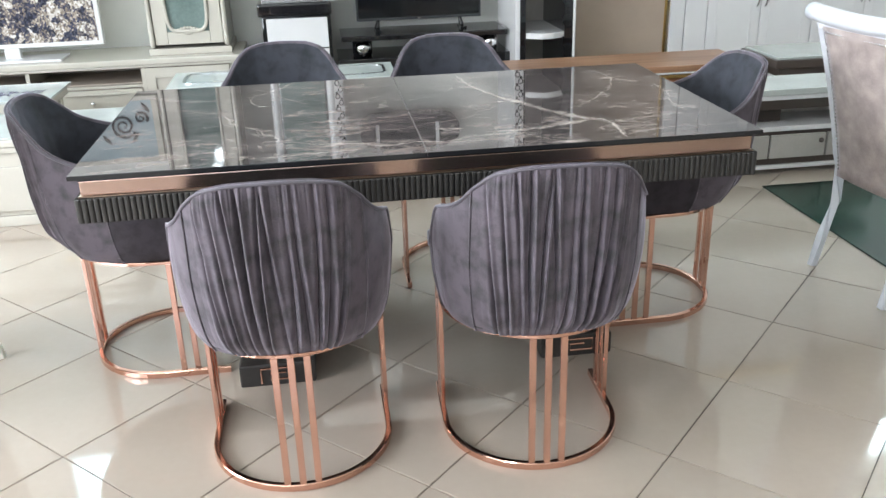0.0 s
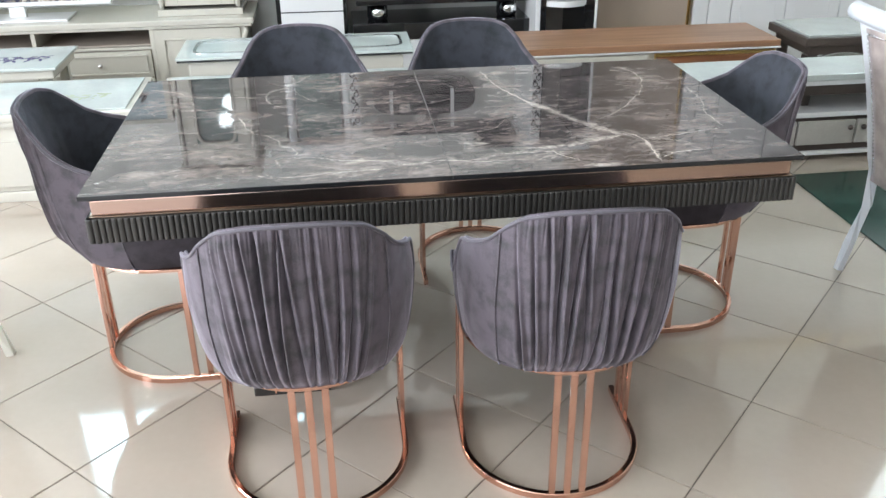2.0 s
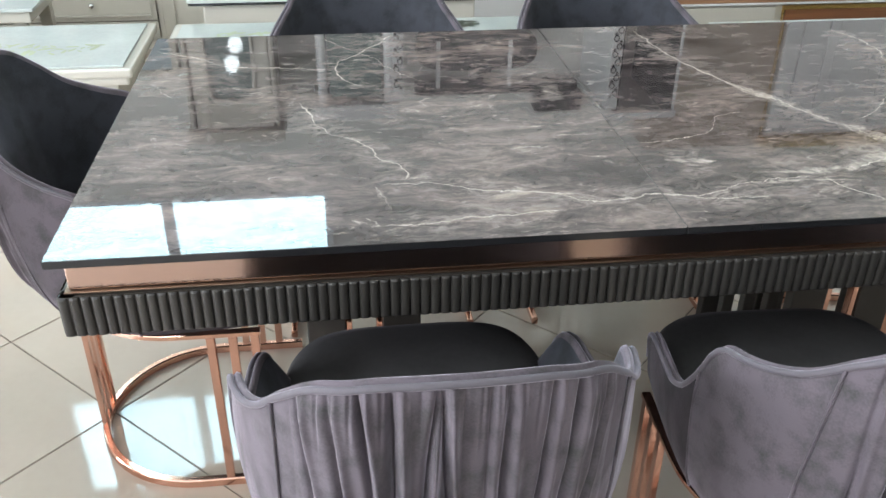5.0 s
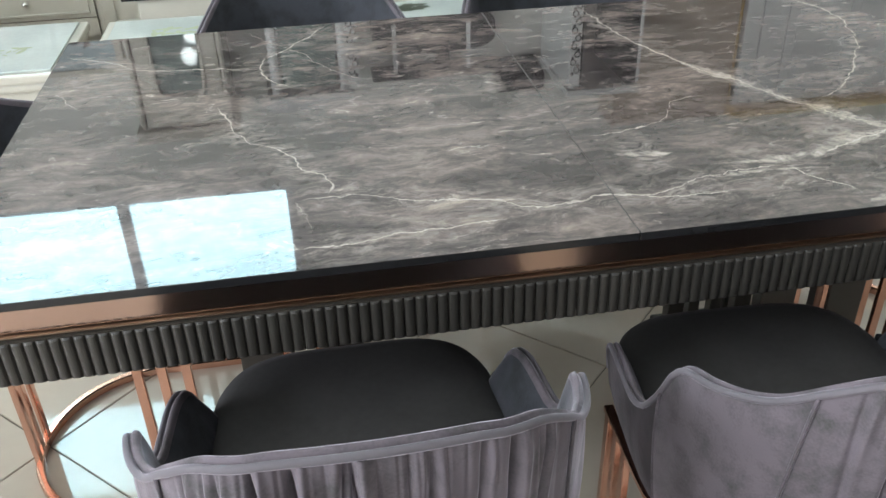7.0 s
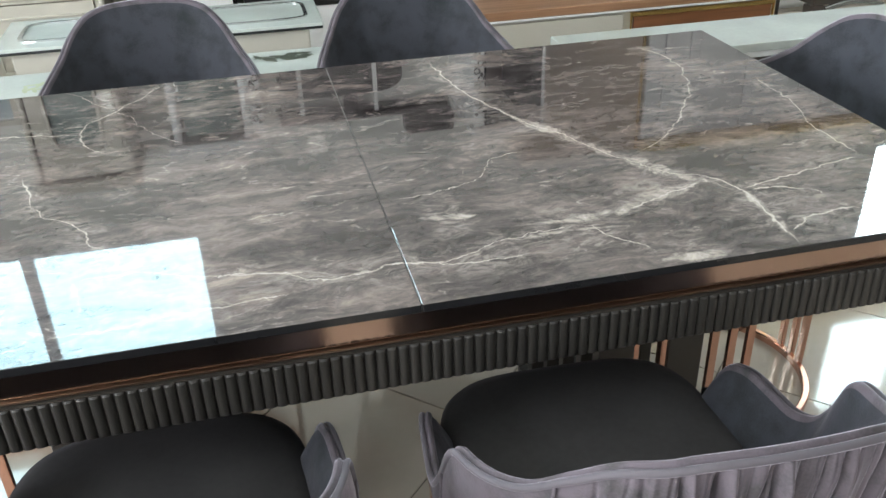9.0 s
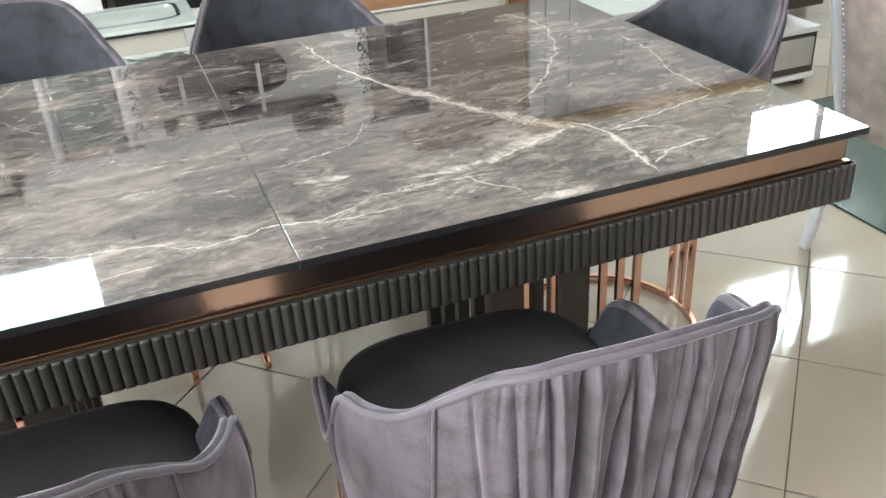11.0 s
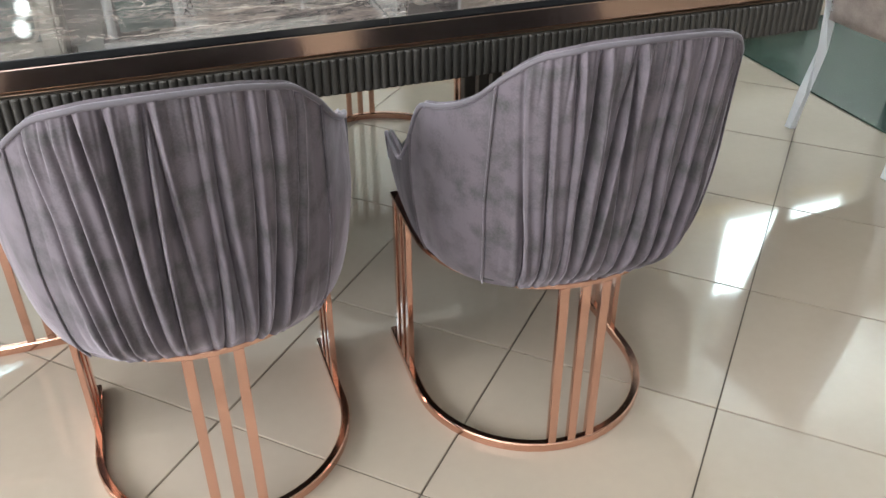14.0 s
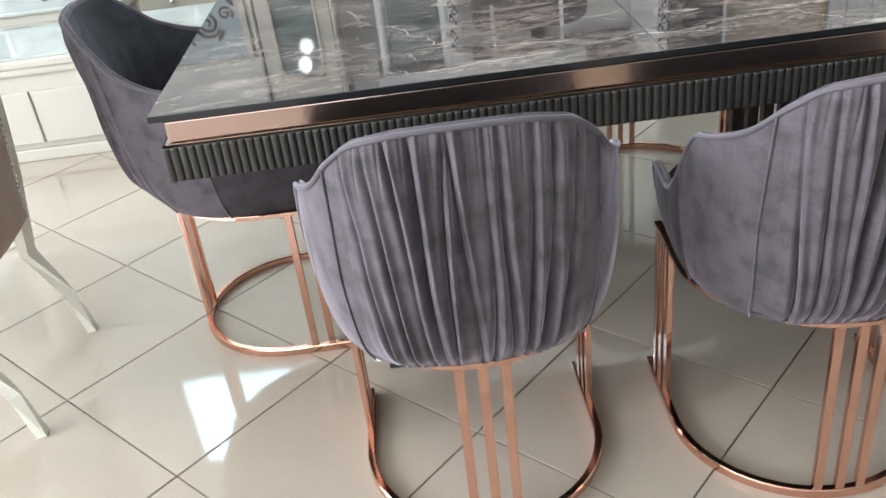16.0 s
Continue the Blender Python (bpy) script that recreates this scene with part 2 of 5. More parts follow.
def city_mat():
    """A screen showing crowded roofs: small blocks of tan, white and slate."""
    m = bpy.data.materials.new("screen_city_view")
    m.use_nodes = True
    nt = m.node_tree
    b = nt.nodes["Principled BSDF"]
    b.inputs["Roughness"].default_value = 0.2
    tc, mp = nt.nodes.new("ShaderNodeTexCoord"), nt.nodes.new("ShaderNodeMapping")
    mp.inputs["Scale"].default_value = (1.5, 1, 1.2)
    nt.links.new(tc.outputs["Object"], mp.inputs["Vector"])
    v = nt.nodes.new("ShaderNodeTexVoronoi")
    v.distance = "CHEBYCHEV"
    v.inputs["Scale"].default_value = 17
    nt.links.new(mp.outputs[0], v.inputs["Vector"])
    v2 = nt.nodes.new("ShaderNodeTexVoronoi")
    v2.distance = "CHEBYCHEV"
    v2.inputs["Scale"].default_value = 70
    nt.links.new(mp.outputs[0], v2.inputs["Vector"])
    s1, s2 = nt.nodes.new("ShaderNodeSeparateColor"), nt.nodes.new("ShaderNodeSeparateColor")
    nt.links.new(v.outputs["Color"], s1.inputs[0])
    nt.links.new(v2.outputs["Color"], s2.inputs[0])
    a = nt.nodes.new("ShaderNodeMath")
    a.operation = "MULTIPLY_ADD"
    a.inputs[1].default_value = 0.5
    nt.links.new(s2.outputs[0], a.inputs[0])
    h = nt.nodes.new("ShaderNodeMath")
    h.operation = "MULTIPLY"
    h.inputs[1].default_value = 0.6
    nt.links.new(s1.outputs[0], h.inputs[0])
    nt.links.new(h.outputs[0], a.inputs[2])
    r = nt.nodes.new("ShaderNodeValToRGB")
    r.color_ramp.elements[0].position, r.color_ramp.elements[0].color = 0.20, (0.010, 0.012, 0.024, 1)
    r.color_ramp.elements[1].position, r.color_ramp.elements[1].color = 1.0, (0.66, 0.64, 0.62, 1)
    for pos, col in ((0.45, (0.045, 0.05, 0.085, 1)), (0.62, (0.18, 0.145, 0.115, 1)), (0.80, (0.40, 0.35, 0.29, 1))):
        r.color_ramp.elements.new(pos).color = col
    nt.links.new(a.outputs[0], r.inputs[0])
    nt.links.new(r.outputs[0], b.inputs["Base Color"])
    nt.links.new(r.outputs[0], b.inputs["Emission Color"])
    b.inputs["Emission Strength"].default_value = 0.05
    return m


VEINS = [
    (0.0030, [(0.203, 0.508), (0.227, 0.285), (0.277, 0.121), (0.344, -0.001), (0.396, -0.115), (0.444, -0.193), (0.499, -0.238), (0.521, -0.301), (0.524, -0.336), (0.519, -0.395), (0.515, -0.475)]),
    (0.0360, [(0.225, 0.30), (0.277, 0.121), (0.344, -0.001), (0.396, -0.115), (0.450, -0.193), (0.52, -0.30)]),
    (0.0170, [(0.14, -0.30), (0.26, -0.30), (0.40, -0.26), (0.52, -0.235)]),
    (0.0130, [(0.505, -0.262), (0.521, -0.301), (0.524, -0.336), (0.519, -0.395), (0.515, -0.457)]),
    (0.0021, [(0.673, 0.472), (0.713, 0.339), (0.670, 0.178), (0.599, 0.05), (0.498, -0.062), (0.407, -0.123)]),
    (0.0110, [(0.352, -0.286), (0.409, -0.274), (0.475, -0.243)]),
    (0.0030, [(0.330, -0.292), (0.409, -0.270), (0.475, -0.243)]),
    (0.0026, [(0.532, -0.284), (0.602, -0.295), (0.647, -0.343)]),
    (0.0028, [(0.525, -0.425), (0.541, -0.411), (0.593, -0.381), (0.658, -0.381)]),
    (0.0022, [(0.520, -0.278), (0.559, -0.271), (0.663, -0.248), (0.773, -0.223)]),
    (0.0026, [(0.257, -0.322), (0.292, -0.381), (0.319, -0.413), (0.322, -0.459)]),
    (0.0140, [(0.306, -0.449), (0.354, -0.440), (0.420, -0.438)]),
    (0.0120, [(0.021, -0.239), (0.067, -0.244), (0.121, -0.25)]),
    (0.0075, [(-0.111, 0.1), (-0.077, 0.089), (-0.062, 0.01)]),
    (0.0018, [(-0.272, -0.315), (-0.195, -0.334), (-0.109, -0.369), (-0.015, -0.356), (0.081, -0.379), (0.169, -0.378)]),
    (0.0018, [(-0.110, -0.376), (-0.039, -0.359), (0.047, -0.358), (0.134, -0.334), (0.257, -0.322)]),
    (0.0016, [(0.83, 0.181), (0.807, 0.006), (0.778, -0.108), (0.773, -0.223)]),
    (0.0022, [(-0.57, 0.089), (-0.529, -0.052), (-0.476, -0.1), (-0.439, -0.181), (-0.402, -0.239), (-0.411, -0.28)]),
    (0.0020, [(-0.451, -0.285), (-0.438, -0.354), (-0.436, -0.408)]),
    (0.0016, [(-0.455, -0.287), (-0.392, -0.281), (-0.299, -0.305), (-0.193, -0.336), (-0.139, -0.343)]),
    (0.0020, [(-0.45, -0.416), (-0.372, -0.412), (-0.312, -0.399), (-0.221, -0.393), (-0.175, -0.392)]),
    (0.0015, [(-0.565, 0.53), (-0.437, 0.357), (-0.357, 0.207), (-0.308, 0.165)]),
    (0.0022, [(-0.366, 0.509), (-0.448, 0.366), (-0.503, 0.273), (-0.482, 0.192), (-0.402, 0.139)]),
    (0.0020, [(-0.896, 0.433), (-0.787, 0.356), (-0.696, 0.303), (-0.567, 0.282), (-0.503, 0.267)]),
    (0.0014, [(-0.869, 0.221), (-0.809, 0.126)]),
    (0.0013, [(0.005, -0.163), (0.095, -0.155), (0.149, -0.124), (0.197, -0.057), (0.252, -0.042)]),
    (0.0072, [(0.28, 0.13), (0.34, 0.015), (0.41, -0.12)]),
    (0.0066, [(0.10, -0.35), (0.22, -0.335), (0.33, -0.35)]),
]
MARBLE = marble_mat()
SLAB_EDGE = mat("black_slab_edge", (0.016, 0.016, 0.017), 0.22)
APRON = mat("charcoal_lacquer", (0.031, 0.028, 0.0245), 0.44, vary=0.18, bump=0.05)
ROSE = mat("rose_gold_steel", (0.72, 0.43, 0.335), 0.12, 1.0, vary=0.05, rough_vary=0.05)
BAND = mat("brushed_rose_gold_band", (0.47, 0.33, 0.27), 0.2, 1.0, vary=0.06, bump=0.03, bump_scale=220)
VELVET = velvet_mat("mauve_grey_velvet", (0.086, 0.0750, 0.0815), 0.82)
# same velvet as the back, with the shade inside the shell put into its colour
LINING = velvet_mat("shaded_velvet_lining", (0.027, 0.030, 0.035), 0.55)
# outer arm panels in a darker tone than the side panels
ARMVELVET = velvet_mat("darker_arm_velvet", (0.034, 0.029, 0.032), 0.28)
# seat cushion in a darker, greyer tone than the back velvet
SEAT = mat("darker_velvet_seat", (0.044, 0.042, 0.043), 0.9, vary=0.25, scale=7, bump=0.12, bump_scale=420, sheen=0.06)
PIPING = mat("velvet_piping", (0.105, 0.094, 0.108), 0.8, sheen=0.5)
SEAMGREY = mat("grey_joint_filler", (0.10, 0.095, 0.09), 0.9)
TILE = mat("polished_cream_tile", (0.410, 0.350, 0.288), 0.05, vary=0.05, scale=3, coat=0.35, rough_vary=0.02, per_object=0.035)
GROUT = mat("dark_grout", (0.105, 0.086, 0.068), 0.85, vary=0.3)
WALLPAINT = mat("pale_wall_paint", (0.70, 0.70, 0.655), 0.7, vary=0.04, bump=0.05)
# for the unseen south and east walls: darkened to cut fill light and reflections
BACKPAINT = mat("fill_cutting_wall_grey", (0.40, 0.38, 0.35), 0.7, vary=0.06, bump=0.05)
CEIL = mat("white_ceiling_paint", (0.78, 0.78, 0.76), 0.8, vary=0.03)
CREAM = mat("cream_lacquer", (0.52, 0.495, 0.425), 0.25, vary=0.03, coat=0.3)
WHITE = mat("white_lacquer", (0.72, 0.72, 0.71), 0.18, vary=0.02, coat=0.4)
NICHE = mat("beige_niche_board", (0.42, 0.36, 0.30), 0.5)
BLACK = mat("black_gloss_lacquer", (0.010, 0.010, 0.011), 0.06, coat=0.5)
CHARCOAL = mat("charcoal_matt", (0.03, 0.032, 0.034), 0.5)
CHROME = mat("chrome", (0.85, 0.85, 0.86), 0.05, 1.0, vary=0.02)
SILVER = mat("silver_leaf", (0.62, 0.63, 0.64), 0.25, 1.0)
GOLD = mat("polished_gold_trim", (0.80, 0.56, 0.22), 0.2, 1.0)
BEIGE = mat("beige_wall_panel", (0.42, 0.34, 0.27), 0.35, vary=0.05)
WALNUT = wood_mat("walnut_veneer", (0.21, 0.105, 0.055), (0.36, 0.20, 0.115))
DRAWERWOOD = wood_mat("red_brown_veneer", (0.16, 0.065, 0.028), (0.25, 0.105, 0.045))
BROWN = mat("dark_brown_lacquer", (0.065, 0.050, 0.042), 0.3)
BRONZE = mat("dark_bronze_lip", (0.26, 0.19, 0.14), 0.3, 1.0)
TAUPE = mat("taupe_lacquer", (0.44, 0.42, 0.38), 0.3)
TOPWHITE = mat("white_glass_top", (0.46, 0.49, 0.46), 0.05, vary=0.10, scale=5)
GLASS = glass_mat("clear_glass", (0.85, 0.95, 0.92))
TEAL = mat("teal_cabinet_glass", (0.15, 0.205, 0.19), 0.03, vary=0.35, scale=4)
PANELBLUE = mat("pale_blue_glass", (0.34, 0.42, 0.45), 0.06, vary=0.10, scale=3)
SCREEN = mat("dark_screen", (0.006, 0.007, 0.008), 0.08)
CITY = city_mat()
GREEN = mat("dark_green_mat", (0.012, 0.040, 0.028), 0.16, vary=0.35, scale=9)
SUEDE = mat("brown_mottled_suede", (0.36, 0.295, 0.27), 0.8, vary=0.28, scale=16, bump=0.15, bump_scale=300, sheen=0.25)
BEIGECLOTH = mat("beige_upholstery", (0.42, 0.33, 0.26), 0.85, vary=0.12, bump=0.15, bump_scale=400, sheen=0.2)
WHITEPAINT = mat("white_painted_wood", (0.66, 0.67, 0.70), 0.3, vary=0.03)
IVORYPAINT = mat("ivory_painted_wood", (0.74, 0.72, 0.62), 0.3, vary=0.03)
LEAFINK = mat("dark_leaf_print", (0.05, 0.06, 0.04), 0.3)
PALEGREEN = mat("pale_green_print", (0.42, 0.46, 0.32), 0.2)
INKBLUE = mat("violet_ink_print", (0.12, 0.11, 0.20), 0.2)
SPOTGLOW = glow_mat("mirrored_spot_glow", (0.92, 1.0, 0.98), 110)
GASKET = mat("white_window_frame", (0.75, 0.76, 0.76), 0.35, vary=0.03)

# ---- mesh helpers ----


def bx(x0, x1, y0, y1, z0, z1, bev=0.003, bm=None, seg=2):
    bm = bm or bmesh.new()
    r = bmesh.ops.create_cube(bm, size=1.0, matrix=Matrix.LocRotScale(((x0 + x1) / 2, (y0 + y1) / 2, (z0 + z1) / 2), None, (x1 - x0, y1 - y0, z1 - z0)))
    if bev:
        edges = list({e for v in r["verts"] for e in v.link_edges})
        bmesh.ops.bevel(bm, geom=edges, offset=bev, segments=seg, affect="EDGES", profile=0.6)
    return bm


def rod(p0, p1, r0, r1=None, seg=14, bm=None):
    bm = bm or bmesh.new()
    p0, p1 = Vector(p0), Vector(p1)
    d = p1 - p0
    m = Matrix.Translation((p0 + p1) / 2) @ d.to_track_quat("Z", "Y").to_matrix().to_4x4()
    bmesh.ops.create_cone(bm, cap_ends=True, segments=seg, radius1=r0, radius2=r0 if r1 is None else r1, depth=d.length, matrix=m)
    return bm


def ball(c, r, bm=None, sx=1, sy=1, sz=1, seg=16):
    bm = bm or bmesh.new()
    bmesh.ops.create_uvsphere(bm, u_segments=seg, v_segments=seg // 2 + 2, radius=r, matrix=Matrix.LocRotScale(c, None, (sx, sy, sz)))
    return bm


def sweep(points, hw, hh, bm=None, closed=False):
    """A bar of rectangular section, 2*hw wide and 2*hh high, along points, with its corners slightly cut."""
    bm = bm or bmesh.new()
    pts = [Vector(p) for p in points]
    n = len(pts)
    c = min(hw, hh) * 0.3
    prof = [(-hw + c, -hh), (hw - c, -hh), (hw, -hh + c), (hw, hh - c), (hw - c, hh), (-hw + c, hh), (-hw, hh - c), (-hw, -hh + c)]
    rings = []
    for i, p in enumerate(pts):
        a = pts[(i - 1) % n] if (closed or i) else p
        b = pts[(i + 1) % n] if (closed or i < n - 1) else p
        t = (b - a).normalized()
        side = t.cross(Vector((0, 0, 1)))
        side = side.normalized() if side.length > 1e-4 else Vector((1, 0, 0))
        up = side.cross(t).normalized()
        rings.append([bm.verts.new(p + side * u + up * w) for u, w in prof])
    for i in range(n if closed else n - 1):
        r0, r1 = rings[i], rings[(i + 1) % n]
        for k in range(8):
            bm.faces.new((r0[k], r0[(k + 1) % 8], r1[(k + 1) % 8], r1[k]))
    if not closed:
        bm.faces.new(rings[0][::-1])
        bm.faces.new(rings[-1])
    bmesh.ops.recalc_face_normals(bm, faces=bm.faces)
    return bm


def tube(points, r, seg=8, bm=None):
    bm = bm or bmesh.new()
    pts = [Vector(p) for p in points]
    rings = []
    for i, p in enumerate(pts):
        t = (pts[min(i + 1, len(pts) - 1)] - pts[max(i - 1, 0)]).normalized()
        side = t.cross(Vector((0.13, 0.07, 1))).normalized()
        up = side.cross(t)
        rr = r(i / (len(pts) - 1)) if callable(r) else r
        rings.append([bm.verts.new(p + (side * math.cos(a) + up * math.sin(a)) * rr) for a in [2 * math.pi * k / seg for k in range(seg)]])
    for r0, r1 in zip(rings, rings[1:]):
        for k in range(seg):
            bm.faces.new((r0[k], r0[(k + 1) % seg], r1[(k + 1) % seg], r1[k]))
    bm.faces.new(rings[0][::-1])
    bm.faces.new(rings[-1])
    bmesh.ops.recalc_face_normals(bm, faces=bm.faces)
    return bm


def lathe(profile, seg=24, bm=None, c=(0, 0, 0)):
    bm = bm or bmesh.new()
    rings = [[bm.verts.new((c[0] + r * math.cos(2 * math.pi * k / seg), c[1] + r * math.sin(2 * math.pi * k / seg), c[2] + z)) for k in range(seg)] for r, z in profile]
    for r0, r1 in zip(rings, rings[1:]):
        for k in range(seg):
            bm.faces.new((r0[k], r0[(k + 1) % seg], r1[(k + 1) % seg], r1[k]))
    bm.faces.new(rings[0][::-1])
    bm.faces.new(rings[-1])
    bmesh.ops.recalc_face_normals(bm, faces=bm.faces)
    return bm


def grid_mesh(rows, bm=None, flip=False):
    bm = bm or bmesh.new()
    vs = [[bm.verts.new(p) for p in row] for row in rows]
    for a, b in zip(vs, vs[1:]):
        for k in range(len(a) - 1):
            f = (a[k], a[k + 1], b[k + 1], b[k])
            bm.faces.new(f[::-1] if flip else f)
    return bm


def part(name, bm, material, parent=None, label="", smooth=False):
    me = bpy.data.meshes.new(name)
    bm.to_mesh(me)
    bm.free()
    me.materials.append(material)
    ob = new(name, me)
    if smooth:
        me.polygons.foreach_set("use_smooth", [True] * len(me.polygons))
    if parent is not None:
        ob.parent = parent
    if label:
        tagged(ob, label)
    return ob


def thing(name, x, y, z=0.0, rz=0.0, label="", category="", group=""):
    ob = new(name)
    ob.empty_display_size = 0.1
    ob.matrix_basis = pose(x, y, z, 0, 0, rz)
    return tagged(ob, label, category, group)


def lerp_table(tab, s, flat=True):
    """A smooth monotone curve through the pairs of tab; flat: level at its start."""
    n = len(tab)
    s = min(max(s, tab[0][0]), tab[-1][0])
    k = 0
    while k < n - 2 and s > tab[k + 1][0]:
        k += 1

    def slope(i):
        if i in (0, n - 1):
            i2 = max(i, 1)
            return 0.0 if i == 0 and flat else (tab[i2][1] - tab[i2 - 1][1]) / (tab[i2][0] - tab[i2 - 1][0])
        a = (tab[i][1] - tab[i - 1][1]) / (tab[i][0] - tab[i - 1][0])
        b = (tab[i + 1][1] - tab[i][1]) / (tab[i + 1][0] - tab[i][0])
        return 0.0 if a * b <= 0 else 2 * a * b / (a + b)
    (x0, y0), (x1, y1) = tab[k], tab[k + 1]
    h = x1 - x0
    t = (s - x0) / h
    m0, m1 = slope(k), slope(k + 1)
    return y0 * (2 * t ** 3 - 3 * t * t + 1) + h * m0 * (t ** 3 - 2 * t * t + t) + y1 * (3 * t * t - 2 * t ** 3) + h * m1 * (t ** 3 - t * t)


# ---- the room ----
floor = tagged(part("floor", bx(-5.0, 7.0, -6.0, 3.5, -0.2, -0.0035, 0), GROUT), "dark grout bed under polished cream floor tiles", "floor", kind="structure")
ceiling = tagged(part("ceiling", bx(-5.1, 7.1, -6.1, 3.7, 3.95, 4.1, 0), CEIL), "white painted ceiling high over the showroom", "ceiling", kind="structure")
WIN = [(-2.52, -0.57), (4.08, 5.40)]
ZW0, ZW1 = 2.68, 3.60


def wall_far():
    bm = bx(-5.1, 7.1, 3.5, 3.7, -0.2, ZW0, 0)
    bx(-5.1, 7.1, 3.5, 3.7, ZW1, 3.95, 0, bm)
    xs = [-5.1, WIN[0][0], WIN[0][1], WIN[1][0], WIN[1][1], 7.1]
    for a, b in ((xs[0], xs[1]), (xs[2], xs[3]), (xs[4], xs[5])):
        bx(a, b, 3.5, 3.7, ZW0, ZW1, 0, bm)
    return tagged(part("wall_north", bm, WALLPAINT), "pale painted wall with high windows behind the cabinets", "wall", kind="structure")


wall_far()
bmw = bx(-5.1, 7.1, -6.2, -6.0, -0.2, 1.10, 0)
bx(-5.1, 7.1, -6.2, -6.0, 3.15, 3.95, 0, bmw)
bx(-5.1, -4.55, -6.2, -6.0, 1.10, 3.15, 0, bmw)
bx(-0.5, 7.1, -6.2, -6.0, 1.10, 3.15, 0, bmw)
tagged(part("wall_south", bmw, BACKPAINT), "unseen wall behind, grey to cut fill light, with an added opening", "wall", kind="structure")
# unseen wall, its opening added to let in the fill light from the left
bmw = bx(-5.2, -5.0, -6.0, -4.45, -0.2, 3.95, 0)
bx(-5.2, -5.0, 0.65, 3.5, -0.2, 3.95, 0, bmw)
bx(-5.2, -5.0, -4.45, 0.65, -0.2, 1.13, 0, bmw)
bx(-5.2, -5.0, -4.45, 0.65, 3.15, 3.95, 0, bmw)
tagged(part("wall_west", bmw, WALLPAINT), "pale unseen side wall with a window opening added for light", "wall", kind="structure")
tagged(part("wall_east", bx(7.0, 7.2, -6.0, 3.5, -0.2, 3.95, 0), BACKPAINT), "unseen plain side wall, grey to cut fill light", "wall", kind="structure")


def high_window(name, x0, x1):
    w = tagged(new(name), "high white framed window with two clear panes", "window", kind="structure")
    t = 0.045
    xm = x1 - (1.03 if x1 < 0 else 0.62)
    bm = bx(x0 + 0.002, x1 - 0.002, 3.53, 3.57, ZW0 + 0.002, ZW0 + t, 0.004)
    bx(x0 + 0.002, x1 - 0.002, 3.53, 3.57, ZW1 - t, ZW1 - 0.002, 0.004, bm)
    bx(x0 + 0.002, x0 + t, 3.53, 3.57, ZW0 + t, ZW1 - t, 0.004, bm)
    bx(x1 - t, x1 - 0.002, 3.53, 3.57, ZW0 + t, ZW1 - t, 0.004, bm)
    bx(xm - 0.035, xm + 0.035, 3.525, 3.575, ZW0 + t, ZW1 - t, 0.004, bm)
    part("window_frame", bm, GASKET, w)
    for a, b in ((x0 + t, xm - 0.035), (xm + 0.035, x1 - t)):
        p = part("pane", bx(a, b, 3.547, 3.553, ZW0 + t, ZW1 - t, 0), GLASS, w)
        p.visible_shadow = False


high_window("window_1", *WIN[0])
high_window("window_2", *WIN[1])

# ---- the dining table ----
TX, TXR, TY0, TY1, TZ = 0.90, 0.886, -0.462, 0.520, 0.783


def fluted(length, height, pitch=0.0146, depth=0.0044, bow=0.0):
    """A board along x with rounded flutes on its -y face."""
    bm = bmesh.new()
    n = max(1, round(length / pitch))
    xs, ys = [], []
    for i in range(n):
        for k in range(6):
            f = k / 6
            xs.append(-length / 2 + (i + f) * length / n)
            ys.append(-depth * math.sqrt(max(0.0, 1 - (2 * f - 1) ** 2)) ** 1.15)
    xs.append(length / 2)
    ys.append(0.0)
    rows = [[(x, y * 0.55, height) for x, y in zip(xs, ys)], [(x, y, height - 0.003) for x, y in zip(xs, ys)], [(x, y, 0.003) for x, y in zip(xs, ys)], [(x, y * 0.55, 0.0) for x, y in zip(xs, ys)]]
    grid_mesh(rows, bm, flip=True)
    bx(-length / 2, length / 2, 0.0005, 0.02, 0.0, height - 0.0005, 0, bm)
    bmesh.ops.recalc_face_normals(bm, faces=bm.faces)
    return bm


